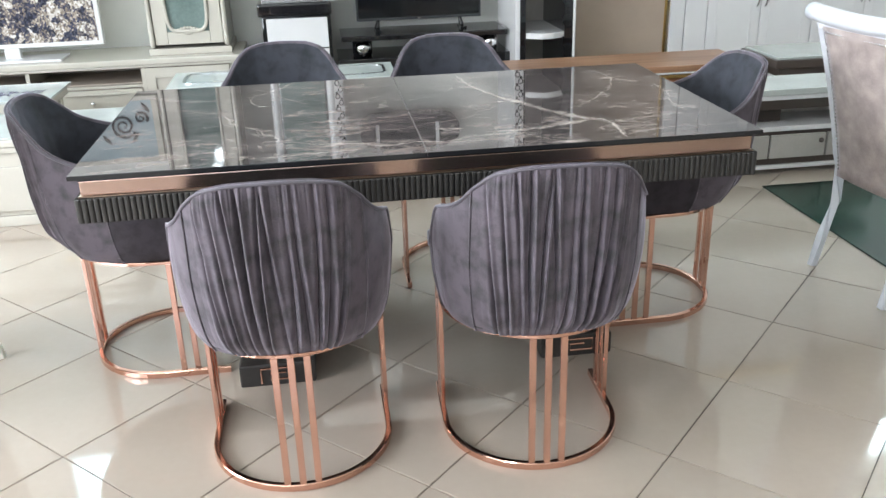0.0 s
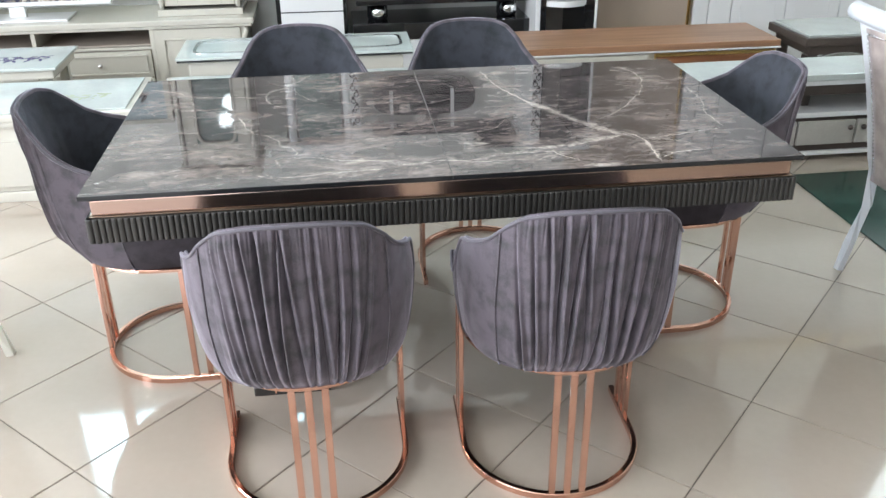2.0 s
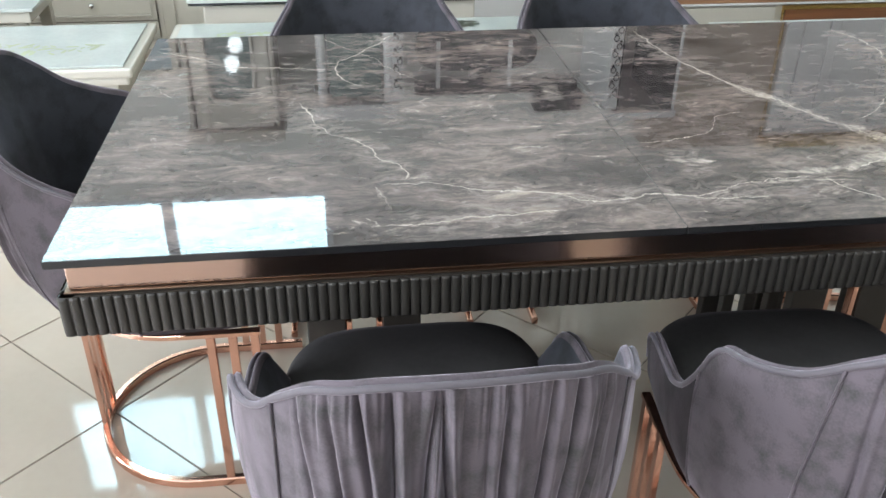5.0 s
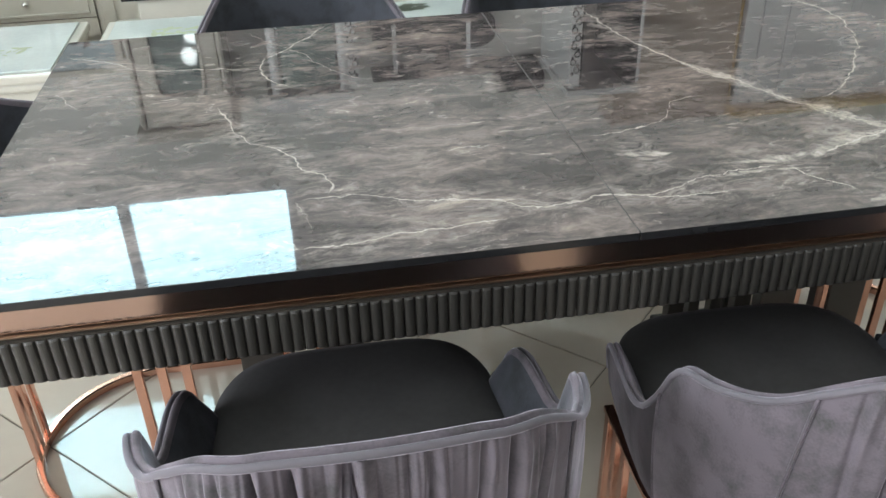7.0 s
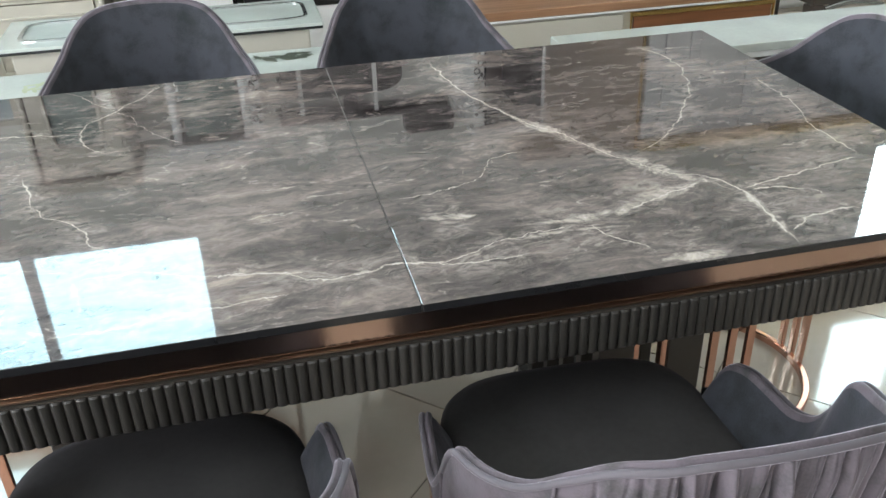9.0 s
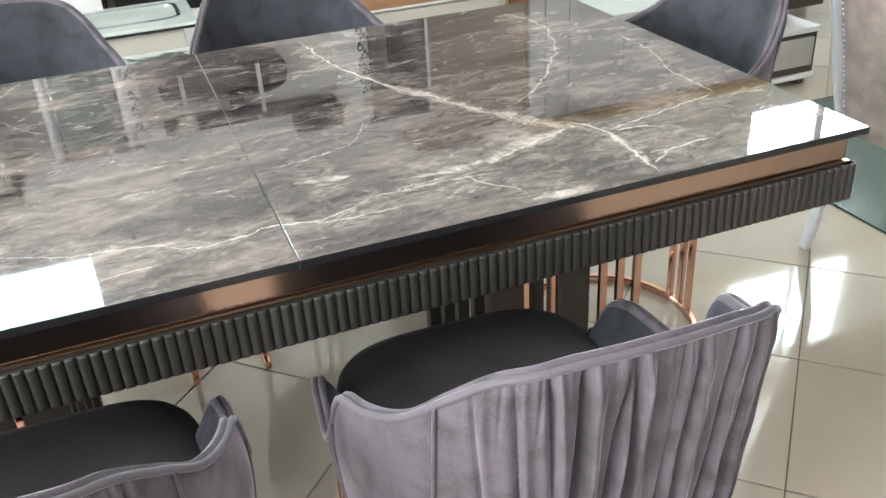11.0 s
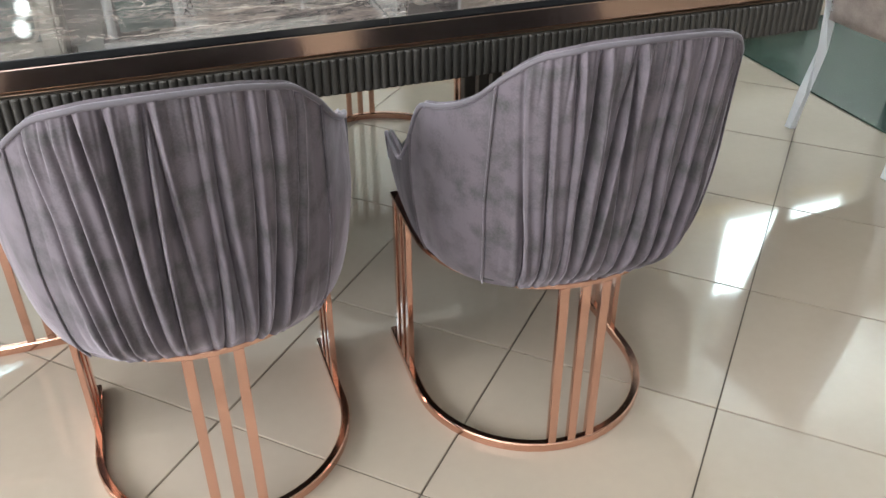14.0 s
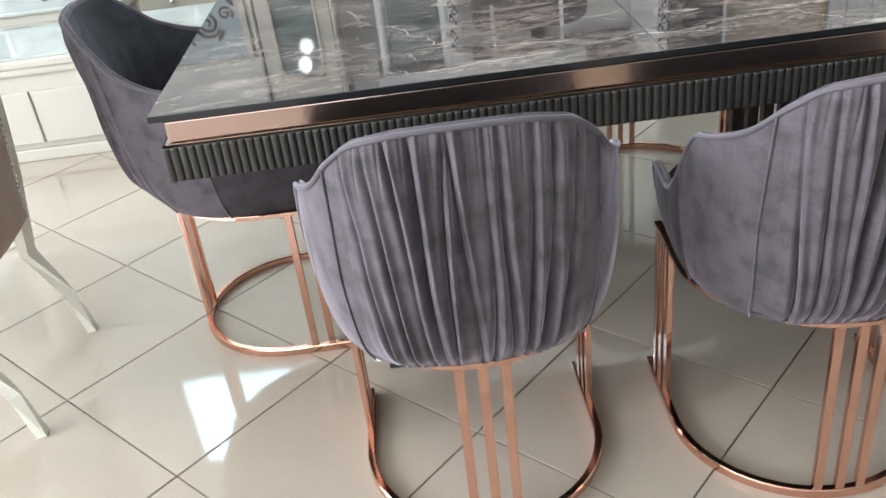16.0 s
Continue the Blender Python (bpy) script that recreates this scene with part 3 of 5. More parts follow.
def dining_table():
    t = thing("dining_table", 0, 0, 0, 0, "dining table with glossy dark marble top and fluted charcoal apron", "dining table")
    seam, MX = -0.018, (TXR - TX) / 2
    for a, b in ((-TX, seam - 0.0006), (seam + 0.0006, TXR)):
        leaf = part("top_leaf", bx(a, b, TY0, TY1, TZ - 0.012, TZ, 0.0013), MARBLE, t, "polished dark grey marble with white veins")
        leaf.data.materials.append(SLAB_EDGE)
        for p in leaf.data.polygons:
            if p.normal.z < 0.3:
                p.material_index = 1
    part("seam_strip", bx(seam - 0.0005, seam + 0.0005, TY0 + 0.004, TY1 - 0.004, TZ - 0.0115, TZ - 0.0004, 0), SEAMGREY, t, "thin pale joint between the leaves")
    part("under_top", bx(-TX + 0.018, TXR - 0.018, TY0 + 0.018, TY1 - 0.018, TZ - 0.0205, TZ - 0.0122, 0.002), SLAB_EDGE, t)
    # rose gold band under the top
    i, z0, z1 = 0.020, 0.7255, 0.7623
    part("metal_band", bx(-TX + i, TXR - i, TY0 + i, TY0 + i + 0.012, z0, z1, 0.002), BAND, t, "brushed rose gold band")
    part("metal_band", bx(-TX + i, TXR - i, TY1 - i - 0.012, TY1 - i, z0, z1, 0.002), BAND, t, "brushed rose gold band")
    part("metal_band", bx(-TX + i, -TX + i + 0.012, TY0 + i + 0.0125, TY1 - i - 0.0125, z0, z1, 0.002), BAND, t, "brushed rose gold band")
    part("metal_band", bx(TXR - i - 0.012, TXR - i, TY0 + i + 0.0125, TY1 - i - 0.0125, z0, z1, 0.002), BAND, t, "brushed rose gold band")
    part("gold_lip", bx(-TX + 0.014, TXR - 0.014, TY0 + 0.014, TY1 - 0.014, 0.7215, 0.7245, 0.001), BRONZE, t, "thin bronze lip above the apron")
    part("carcass", bx(-TX + 0.04, TXR - 0.04, TY0 + 0.04, TY1 - 0.04, 0.660, 0.7213, 0), APRON, t)
    h, zb = 0.0635, 0.6575
    lx, ly = TX + TXR - 0.012, (TY1 - TY0) - 0.014
    for m, ln in ((pose(MX, TY0 + 0.008, zb), lx), (pose(MX, TY1 - 0.008, zb, 0, 0, 180), lx), (pose(-TX + 0.008, (TY0 + TY1) / 2, zb, 0, 0, -90), ly), (pose(TXR - 0.008, (TY0 + TY1) / 2, zb, 0, 0, 90), ly)):
        p = part("fluted_apron", fluted(ln, h), APRON, t, "charcoal lacquered fluted board")
        p.matrix_basis = m
    # two slatted pedestals
    for cx in (-0.475, 0.47):
        ped = part("pedestal", bx(cx - 0.115, cx + 0.115, -0.21, 0.27, 0.0, 0.075, 0.006), APRON, t, "charcoal slatted pedestal on a plinth")
        bm = bx(cx - 0.105, cx - 0.035, -0.165, -0.135, 0.0752, 0.660, 0.003)
        part("column", bm, APRON, ped)
        part("column", bx(cx + 0.035, cx + 0.105, -0.165, -0.135, 0.0752, 0.660, 0.003), APRON, ped)
        part("column", bx(cx - 0.105, cx - 0.035, 0.195, 0.225, 0.0752, 0.660, 0.003), APRON, ped)
        part("column", bx(cx + 0.035, cx + 0.105, 0.195, 0.225, 0.0752, 0.660, 0.003), APRON, ped)
        for k in range(3):
            y = -0.06 + 0.09 * k
            part("slat", bx(cx - 0.10, cx - 0.075, y - 0.012, y + 0.012, 0.0752, 0.660, 0.002), APRON, ped)
            part("slat", bx(cx + 0.075, cx + 0.10, y - 0.012, y + 0.012, 0.0752, 0.660, 0.002), APRON, ped)
        for sx in (-0.0345, 0.0225):
            part("gold_inlay", bx(cx + sx, cx + sx + 0.012, -0.16, -0.14, 0.0752, 0.660, 0.002), ROSE, ped, "rose gold inlay strip")
        # squared key ornament on the plinth's front
        key = [(-0.05, 0.012), (-0.05, 0.062), (0.05, 0.062), (0.05, 0.024), (-0.022, 0.024), (-0.022, 0.046), (0.024, 0.046)]
        part("key_ornament", sweep([(cx + x, -0.2135, z) for x, z in key], 0.003, 0.003), ROSE, ped, "rose gold key ornament")
    return t


dining_table()

# ---- the velvet chairs ----
PLAN_X = [(0.0, 0.0), (0.2, 0.102), (0.36, 0.176), (0.5, 0.229), (0.6, 0.252), (0.75, 0.264), (0.9, 0.256), (1.0, 0.246)]
PLAN_Y = [(0.0, -0.314), (0.2, -0.306), (0.36, -0.268), (0.5, -0.196), (0.6, -0.126), (0.75, -0.03), (0.9, 0.10), (1.0, 0.170)]
RIM = [(0.0, 0.853), (0.15, 0.850), (0.28, 0.836), (0.38, 0.798), (0.46, 0.748), (0.52, 0.725), (0.57, 0.710), (0.61, 0.701), (0.64, 0.683), (0.68, 0.625), (0.74, 0.572), (0.80, 0.552), (0.88, 0.550), (0.95, 0.536), (0.985, 0.508), (1.0, 0.465)]
BULGE = [(0.397, 0.895), (0.408, 0.91), (0.425, 0.935), (0.46, 0.96), (0.52, 0.990), (0.60, 1.012), (0.70, 1.0), (0.86, 0.98)]
BACK = [(0.397, 0.765), (0.408, 0.785), (0.425, 0.835), (0.46, 0.905), (0.52, 0.965), (0.60, 1.012), (0.70, 1.055), (0.86, 1.13)]
ZB = 0.3975
FOLDS = []
rng = random.Random(7)
c0 = -0.305
while c0 < 0.31:
    FOLDS.append((c0, rng.uniform(-0.045, 0.045) + c0 * 0.12, rng.uniform(0.0055, 0.0115), rng.uniform(0.40, 1.15), rng.uniform(0.0, 6.3)))
    c0 += rng.uniform(0.044, 0.085)


def shell_point(u, v, inset=0.0):
    s = abs(u)
    x, y, h = lerp_table(PLAN_X, s, False), lerp_table(PLAN_Y, s), lerp_table(RIM, s)
    z = ZB + (h - ZB) * v
    k = lerp_table(BULGE, z)
    p = Vector((math.copysign(x, u) * k, y * lerp_table(BACK, z) if y < 0 else y, z))
    if inset:
        e = 0.004
        s2 = min(1.0, s + e)
        s1 = max(0.0, s2 - 2 * e)
        d = Vector((lerp_table(PLAN_X, s2, False) - lerp_table(PLAN_X, s1, False), lerp_table(PLAN_Y, s2) - lerp_table(PLAN_Y, s1), 0)).normalized()
        nrm = Vector((-d.y, d.x, 0))
        if nrm.y < 0 and s < 0.3:
            nrm = -nrm
        if s >= 0.3 and nrm.x > 0:
            nrm = -nrm
        p += Vector((math.copysign(1, u) * nrm.x, nrm.y, 0)) * inset
    return p


def fold_depth(u, v):
    """Gathers: narrow deep creases, each with a rolled lip beside it, fading in and out along its length."""
    d = 0.0
    for c, lean, w, a, ph in FOLDS:
        cc = c + lean * (v - 0.5) + 0.007 * math.sin(4.2 * v + ph)
        q = (u - cc) / w
        if abs(q) < 8:
            reach = 0.30 + 0.70 * (0.5 + 0.5 * math.sin(ph * 3 + (2.0 + a) * v * 1.6)) ** 0.7
            d += a * reach * (-1.0 * math.exp(-abs(q) * 1.15) + 0.60 * math.exp(-((q - 2.2) ** 2) * 0.40) + 0.20 * math.exp(-((q + 2.6) ** 2) * 0.25))
    fade = min(1.0, max(0.12, (0.36 - abs(u)) / 0.05), (0.40 - abs(u)) / 0.03) * min(1.0, 0.30 + (1 - v) * 10) * min(1.0, 0.22 + v * 5)
    fine = sum(math.exp(-((u - c - 0.018) / 0.004) ** 2) + 0.7 * math.exp(-((u - c + 0.016) / 0.003) ** 2) for c, *_ in FOLDS) * max(0.0, (v - 0.78) / 0.22)
    wav = noise.noise(Vector((u * 11, v * 3, 1.7))) * 0.5 + noise.noise(Vector((u * 30, v * 7, 4.1))) * 0.25
    return (d * 0.027 - fine * 0.005 + wav * 0.009) * max(0.0, fade) + 0.006 * max(0.0, fade)


def velvet_chair(label):
    ch = thing("dining_chair", 0, 0, 0, 0, label, "dining chair", "velvet chairs round the table")
    cut, ARM = 0.40, 0.67
    # pleated outer back
    nu, nv = 300, 34
    rows = []
    for j in range(nv + 1):
        v = j / nv
        row = []
        for i in range(nu + 1):
            u = -cut + 2 * cut * i / nu
            row.append(shell_point(u, v, -fold_depth(u, v)))
        rows.append(row)
    part("back_panel", grid_mesh(rows), VELVET, ch, "gathered mauve grey velvet with vertical pleats", smooth=True)
    # smooth sides
    for sgn in (-1, 1):
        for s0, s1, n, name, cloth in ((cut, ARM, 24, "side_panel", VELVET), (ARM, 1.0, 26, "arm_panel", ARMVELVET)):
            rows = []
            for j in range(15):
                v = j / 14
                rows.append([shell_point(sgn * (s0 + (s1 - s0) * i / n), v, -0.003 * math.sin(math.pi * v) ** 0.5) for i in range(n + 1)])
            part(name, grid_mesh(rows, flip=sgn < 0), cloth, ch, "velvet arm panel, darker than the side panel" if name == "arm_panel" else "", smooth=True)
            part("seam", tube([shell_point(sgn * s0, j / 20, -0.0025) for j in range(21)], 0.0022, 6), VELVET, ch, smooth=True)
    # inner lining, with the padded rim and the front ends of the arms
    rows = []
    th = 0.014
    steps = [(1.0, 0.0, 0.0), (1.0, 0.006, 0.006), (1.0, th * 0.5, 0.008), (1.0, th * 0.85, 0.005), (1.0, th, -0.003)]
    for f, ins, dz in steps:
        rows.append([shell_point(-1 + 2 * i / 160, f, ins) + Vector((0, 0, dz)) for i in range(161)])
    part("padded_rim", grid_mesh(rows), VELVET, ch, smooth=True)
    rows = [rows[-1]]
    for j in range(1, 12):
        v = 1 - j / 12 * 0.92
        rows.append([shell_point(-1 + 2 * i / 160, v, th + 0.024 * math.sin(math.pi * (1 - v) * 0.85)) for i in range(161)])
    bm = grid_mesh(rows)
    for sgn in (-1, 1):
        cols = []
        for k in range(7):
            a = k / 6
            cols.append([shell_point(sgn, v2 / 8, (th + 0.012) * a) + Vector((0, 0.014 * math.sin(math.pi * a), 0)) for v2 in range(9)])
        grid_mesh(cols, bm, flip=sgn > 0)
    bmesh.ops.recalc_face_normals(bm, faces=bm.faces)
    part("inner_lining", bm, LINING, ch, "smooth mauve grey velvet inside, shade put into its colour", smooth=True)
    part("piping", tube([shell_point(-1 + 2 * i / 120, 1.0, -0.001) + Vector((0, 0, 0.002)) for i in range(121)], 0.0042, 7), PIPING, ch, "raised velvet piping along the rim", smooth=True)
    # seat cushion: rounded slab
    def outline(off, z):
        pts = []
        for i in range(64):
            a = 2 * math.pi * i / 64
            ca, sa = math.cos(a), math.sin(a)
            e = 0.5
            x = math.copysign(abs(ca) ** e, ca) * (0.222 - off)
            y = math.copysign(abs(sa) ** e, sa) * (0.268 - off) + 0.030
            pts.append(Vector((x, y, z)))
        return pts
    bm = bmesh.new()
    rings = []
    for off, z in ((0.03, 0.402), (0.008, 0.404), (0.0, 0.415), (-0.002, 0.44), (0.0, 0.456), (0.008, 0.468), (0.03, 0.477), (0.09, 0.483), (0.16, 0.485)):
        rings.append([bm.verts.new(p) for p in outline(off, z)])
    for r0, r1 in zip(rings, rings[1:]):
        for k in range(64):
            bm.faces.new((r0[k], r0[(k + 1) % 64], r1[(k + 1) % 64], r1[k]))
    bm.faces.new(rings[0][::-1])
    bm.faces.new(rings[-1])
    part("seat", bm, SEAT, ch, "velvet seat cushion, darker than the back", smooth=True)
    part("shell_bottom", bx(-0.15, 0.15, -0.20, 0.20, 0.394, 0.4015, 0.002), CHARCOAL, ch)
    # steel base
    def u_path(r, front, z, n=28):
        pts = [(-r, front, z)]
        for i in range(n + 1):
            a = math.pi + math.pi * i / n
            pts.append((r * math.cos(a), r * math.sin(a), z))
        pts.append((r, front, z))
        return pts
    R = 0.236
    part("base_ring", sweep(u_path(R, 0.205, 0.0105), 0.008, 0.0105), ROSE, ch, "polished rose gold base hoop")
    part("top_ring", sweep(u_path(R, 0.158, 0.3915), 0.008, 0.0055), ROSE, ch, "polished rose gold hoop under the seat")
    for k in (-1, 0, 1):
        x = 0.039 * k
        part("leg", bx(x - 0.0085, x + 0.0085, -math.sqrt(R * R - x * x) - 0.006, -math.sqrt(R * R - x * x) + 0.006, 0.0205, 0.3862, 0.0015), ROSE, ch)
        y = 0.105 + 0.042 * k
        for sx in (-1, 1):
            part("leg", bx(sx * R - 0.006, sx * R + 0.006, y - 0.0085, y + 0.0085, 0.0205, 0.3862, 0.0015), ROSE, ch)
    return ch


first = velvet_chair("mauve grey velvet chair with pleated back and rose gold base")
first.matrix_basis = pose(-0.397, -0.502, 0, 0, 0, 0)
for x, y, rz in ((0.236, -0.527, -2), (-0.412, 0.622, 180), (0.236, 0.612, 180), (-0.832, 0.140, -90), (0.828, 0.198, 90)):
    copy_thing(first, pose(x, y, 0, 0, 0, rz))

# ---- the showroom furniture behind ----


def raised_panel(x0, x1, z0, z1, y, material, parent, name="door", depth=0.018, lab=""):
    """A framed door or drawer front that faces -y, with a sunk field."""
    f = part(name, bx(x0, x1, y - depth, y, z0, z1, 0.003), material, parent, lab)
    m = min(x1 - x0, z1 - z0) * 0.16
    bm = bmesh.new()
    a, b, c, d = x0 + m, x1 - m, z0 + m, z1 - m
    sweep([(a, y - depth - 0.004, c), (b, y - depth - 0.004, c), (b, y - depth - 0.004, d), (a, y - depth - 0.004, d)], 0.006, 0.006, bm, closed=True)
    part("moulding", bm, material, f)
    return f


def shell_ornament(x, y, z, s, material, parent):
    bm = bmesh.new()
    for k in range(-4, 5):
        a = radians(90 + k * 21)
        ball((x + 0.55 * s * math.cos(a), y, z - 0.55 * s * math.sin(a) * 0.8), 0.42 * s, bm, 0.35 + 0.1 * abs(k) / 4, 0.35, 0.9, 8)
        ball((x + k * 0.42 * s, y, z + 0.22 * s - 0.03 * s * k * k), 0.26 * s, bm, 1, 0.5, 0.8, 8)
    part("carved_shell", bm, material, parent, "carved shell ornament", smooth=True)


def cream_tv_unit():
    u = thing("tv_console", 0, 0, 0, 0, "cream lacquered classic TV console with open niches and drawers", "tv console")
    y0, y1 = 2.96, 3.46
    part("top", bx(-3.60, -0.74, y0 - 0.03, y1, 0.455, 0.490, 0.008), CREAM, u)
    part("top_moulding", bx(-3.58, -0.755, y0 - 0.018, y1, 0.437, 0.4548, 0.006), CREAM, u)
    part("plinth", bx(-3.55, -0.80, y0 + 0.02, y1, 0.0, 0.06, 0.004), CREAM, u)
    part("back", bx(-3.55, -0.80, y1 - 0.02, y1, 0.0602, 0.4368, 0), NICHE, u)
    for x in (-3.55, -2.72, -2.02, -1.345, -0.81):
        part("divider", bx(x - 0.012, x + 0.012, y0, y1 - 0.021, 0.0602, 0.4368, 0.002), CREAM, u)
    for x0, x1 in ((-3.538, -2.732), (-2.708, -2.032), (-2.008, -1.357)):
        part("shelf", bx(x0, x1, y0 + 0.005, y1 - 0.021, 0.318, 0.334, 0.002), CREAM, u)
        part("niche_floor", bx(x0, x1, y0 + 0.05, y1 - 0.022, 0.3342, 0.338, 0), NICHE, u)
        d = raised_panel(x0 + 0.004, x1 - 0.004, 0.155, 0.314, y0 + 0.006, CREAM, u, "drawer")
        part("knob", ball(((x0 + x1) / 2 + 0.02, y0 - 0.028, 0.235), 0.014), CHROME, d, smooth=True)
        part("lower_drawer", bx(x0 + 0.004, x1 - 0.004, y0 - 0.01, y0 + 0.01, 0.065, 0.150, 0.003), CREAM, u)
    raised_panel(-1.331, -0.825, 0.07, 0.432, y0 + 0.006, CREAM, u, "door")
    part("corner_carving", tube([(-0.80 + 0.012 * math.sin(k * 0.9), y0 - 0.004, 0.08 + k * 0.022) for k in range(17)], lambda f: 0.012 + 0.006 * math.sin(f * 26) ** 2, 8), CREAM, u, smooth=True)
    return u


def vitrine(cx):
    v = thing("display_cabinet", cx, 3.05, 0.490, 0, "tall cream display cabinet with glazed door and carved shells", "display cabinet")
    w, d, h = 0.235, 0.40, 1.56
    part("side", bx(-w, -w + 0.02, 0.02, d, 0.04, h, 0.003), CREAM, v)
    part("side", bx(w - 0.02, w, 0.02, d, 0.04, h, 0.003), CREAM, v)
    part("back", bx(-w + 0.021, w - 0.021, d - 0.015, d, 0.04, h, 0), CREAM, v)
    part("base", bx(-w - 0.015, w + 0.015, -0.012, d, 0.0, 0.039, 0.006), CREAM, v)
    part("cornice", bx(-w - 0.03, w + 0.03, -0.03, d, h + 0.0005, h + 0.07, 0.016), CREAM, v)
    dr = part("door", bx(-w + 0.03, -0.128, 0.0, 0.019, 0.06, h - 0.01, 0.003), CREAM, v, "cream glazed door")
    part("stile", bx(0.128, w - 0.03, 0.0, 0.019, 0.06, h - 0.01, 0.003), CREAM, dr)
    part("rail", bx(-0.1275, 0.1275, 0.0, 0.019, 0.06, 0.135, 0.003), CREAM, dr)
    part("rail", bx(-0.1275, 0.1275, 0.0, 0.019, h - 0.16, h - 0.01, 0.003), CREAM, dr)
    part("pane", bx(-0.1275, 0.1275, 0.010, 0.014, 0.1355, h - 0.1605, 0), TEAL, dr, "dark greenish glass pane")
    ring = []
    for i in range(40):
        a = 2 * math.pi * i / 40
        ca, sa = math.cos(a), math.sin(a)
        ring.append((math.copysign(abs(ca) ** 0.35, ca) * 0.124, -0.003, (0.14 + h - 0.165) / 2 + math.copysign(abs(sa) ** 0.16, sa) * (h - 0.305) / 2))
    part("moulding", sweep(ring, 0.010, 0.010, closed=True), CREAM, dr, smooth=True)
    shell_ornament(0.0, -0.006, 0.150, 0.045, CREAM, v)
    for sx in (-1, 1):
        part("pilaster", tube([(sx * (w - 0.012), -0.004, 0.05 + 0.02 * k) for k in range(75)], lambda f: 0.013 + 0.004 * abs(math.sin(f * 60)) * (1 if (f < 0.12 or f > 0.88) else 0.25), 8), CREAM, v, smooth=True)
    part("display_box", bx(-0.07, 0.05, 0.09, 0.17, 0.30, 0.36, 0.003), WHITE, v, "small white carton behind the glass")
    return v


def city_tv():
    t = thing("television", -2.12, 3.12, 0.490, 0, "white framed television showing a crowded city view", "television")
    part("stand_foot", bx(-0.30, 0.30, -0.11, 0.11, 0.0, 0.014, 0.004), WHITE, t)
    part("stand_neck", bx(-0.045, 0.045, -0.02, 0.02, 0.0142, 0.075, 0.004), WHITE, t)
    part("bezel", bx(-0.545, 0.545, -0.02, 0.03, 0.0752, 0.70, 0.008), WHITE, t, "white plastic bezel")
    part("screen", bx(-0.518, 0.518, -0.0225, -0.0203, 0.103, 0.675, 0), CITY, t, "screen with a city view")
    return t


def scroll_panel():
    p = thing("wall_panel", -2.12, 3.44, 1.40, 0, "pale blue glass wall panel with dark scroll ornament in cream frame", "wall panel")
    part("glass", bx(-0.70, 0.70, 0.0, 0.03, 0.03, 0.43, 0.002), PANELBLUE, p, "pale blue grey glass")
    for x0, x1, z0, z1 in ((-0.74, 0.74, 0.0, 0.029), (-0.74, 0.74, 0.431, 0.46), (-0.74, -0.701, 0.0295, 0.4305), (0.701, 0.74, 0.0295, 0.4305)):
        part("frame_bar", bx(x0, x1, -0.008, 0.058, z0, z1, 0.003), CREAM, p)
    for sx in (-1, 1):
        bm = bmesh.new()
        for cx, cz, r, turn, way in ((0.50, 0.20, 0.085, 2.1, 1), (0.34, 0.17, 0.050, 1.6, -1), (0.62, 0.15, 0.045, 1.5, -1)):
            pts = []
            for q in range(40):
                f = q / 39
                a = way * turn * 2 * math.pi * f + 0.6
                pts.append((sx * (cx + r * (1 - 0.86 * f) * math.cos(a)), -0.005, cz + r * (1 - 0.86 * f) * math.sin(a)))
            tube(pts, lambda f: 0.010 - 0.004 * f, 6, bm)
        for cx, cz, a in ((0.42, 0.10, 0.5), (0.57, 0.28, 2.2), (0.66, 0.08, 1.0), (0.28, 0.24, 2.6), (0.38, 0.29, 0.9), (0.22, 0.14, 0.2)):
            tube([(sx * (cx + 0.04 * f * math.cos(a)), -0.005, cz + 0.04 * f * math.sin(a)) for f in (-1, -0.5, 0, 0.5, 1)], lambda f: 0.003 + 0.011 * math.sin(math.pi * f), 6, bm)
        part("scroll_ornament", bm, CHARCOAL, p, "dark scroll ornament", smooth=True)


cream_tv_unit()
scroll_panel()
vitrine(-1.055)
vitrine(-3.15)
city_tv()


def ornament_strip(x, y, z0, z1, parent):
    strip = part("ornament_strip", bx(x - 0.03, x + 0.03, y - 0.008, y + 0.008, z0, z1, 0.003), WHITE, parent, "white strip with black lace ornament")
    bm = bmesh.new()
    for k in range(int((z1 - z0 - 0.06) / 0.043)):
        z = z0 + 0.035 + k * 0.043
        sx = 1 if k % 2 else -1
        sweep([(x + sx * 0.010 + 0.014 * math.cos(a), y - 0.011, z + 0.016 * math.sin(a)) for a in [2 * math.pi * q / 10 for q in range(10)]], 0.0035, 0.003, bm, closed=True)
        ball((x - sx * 0.014, y - 0.011, z + 0.02), 0.009, bm, 1, 0.4, 1.2, 8)
    part("lace_ornament", bm, BLACK, strip, "black lace ornament")


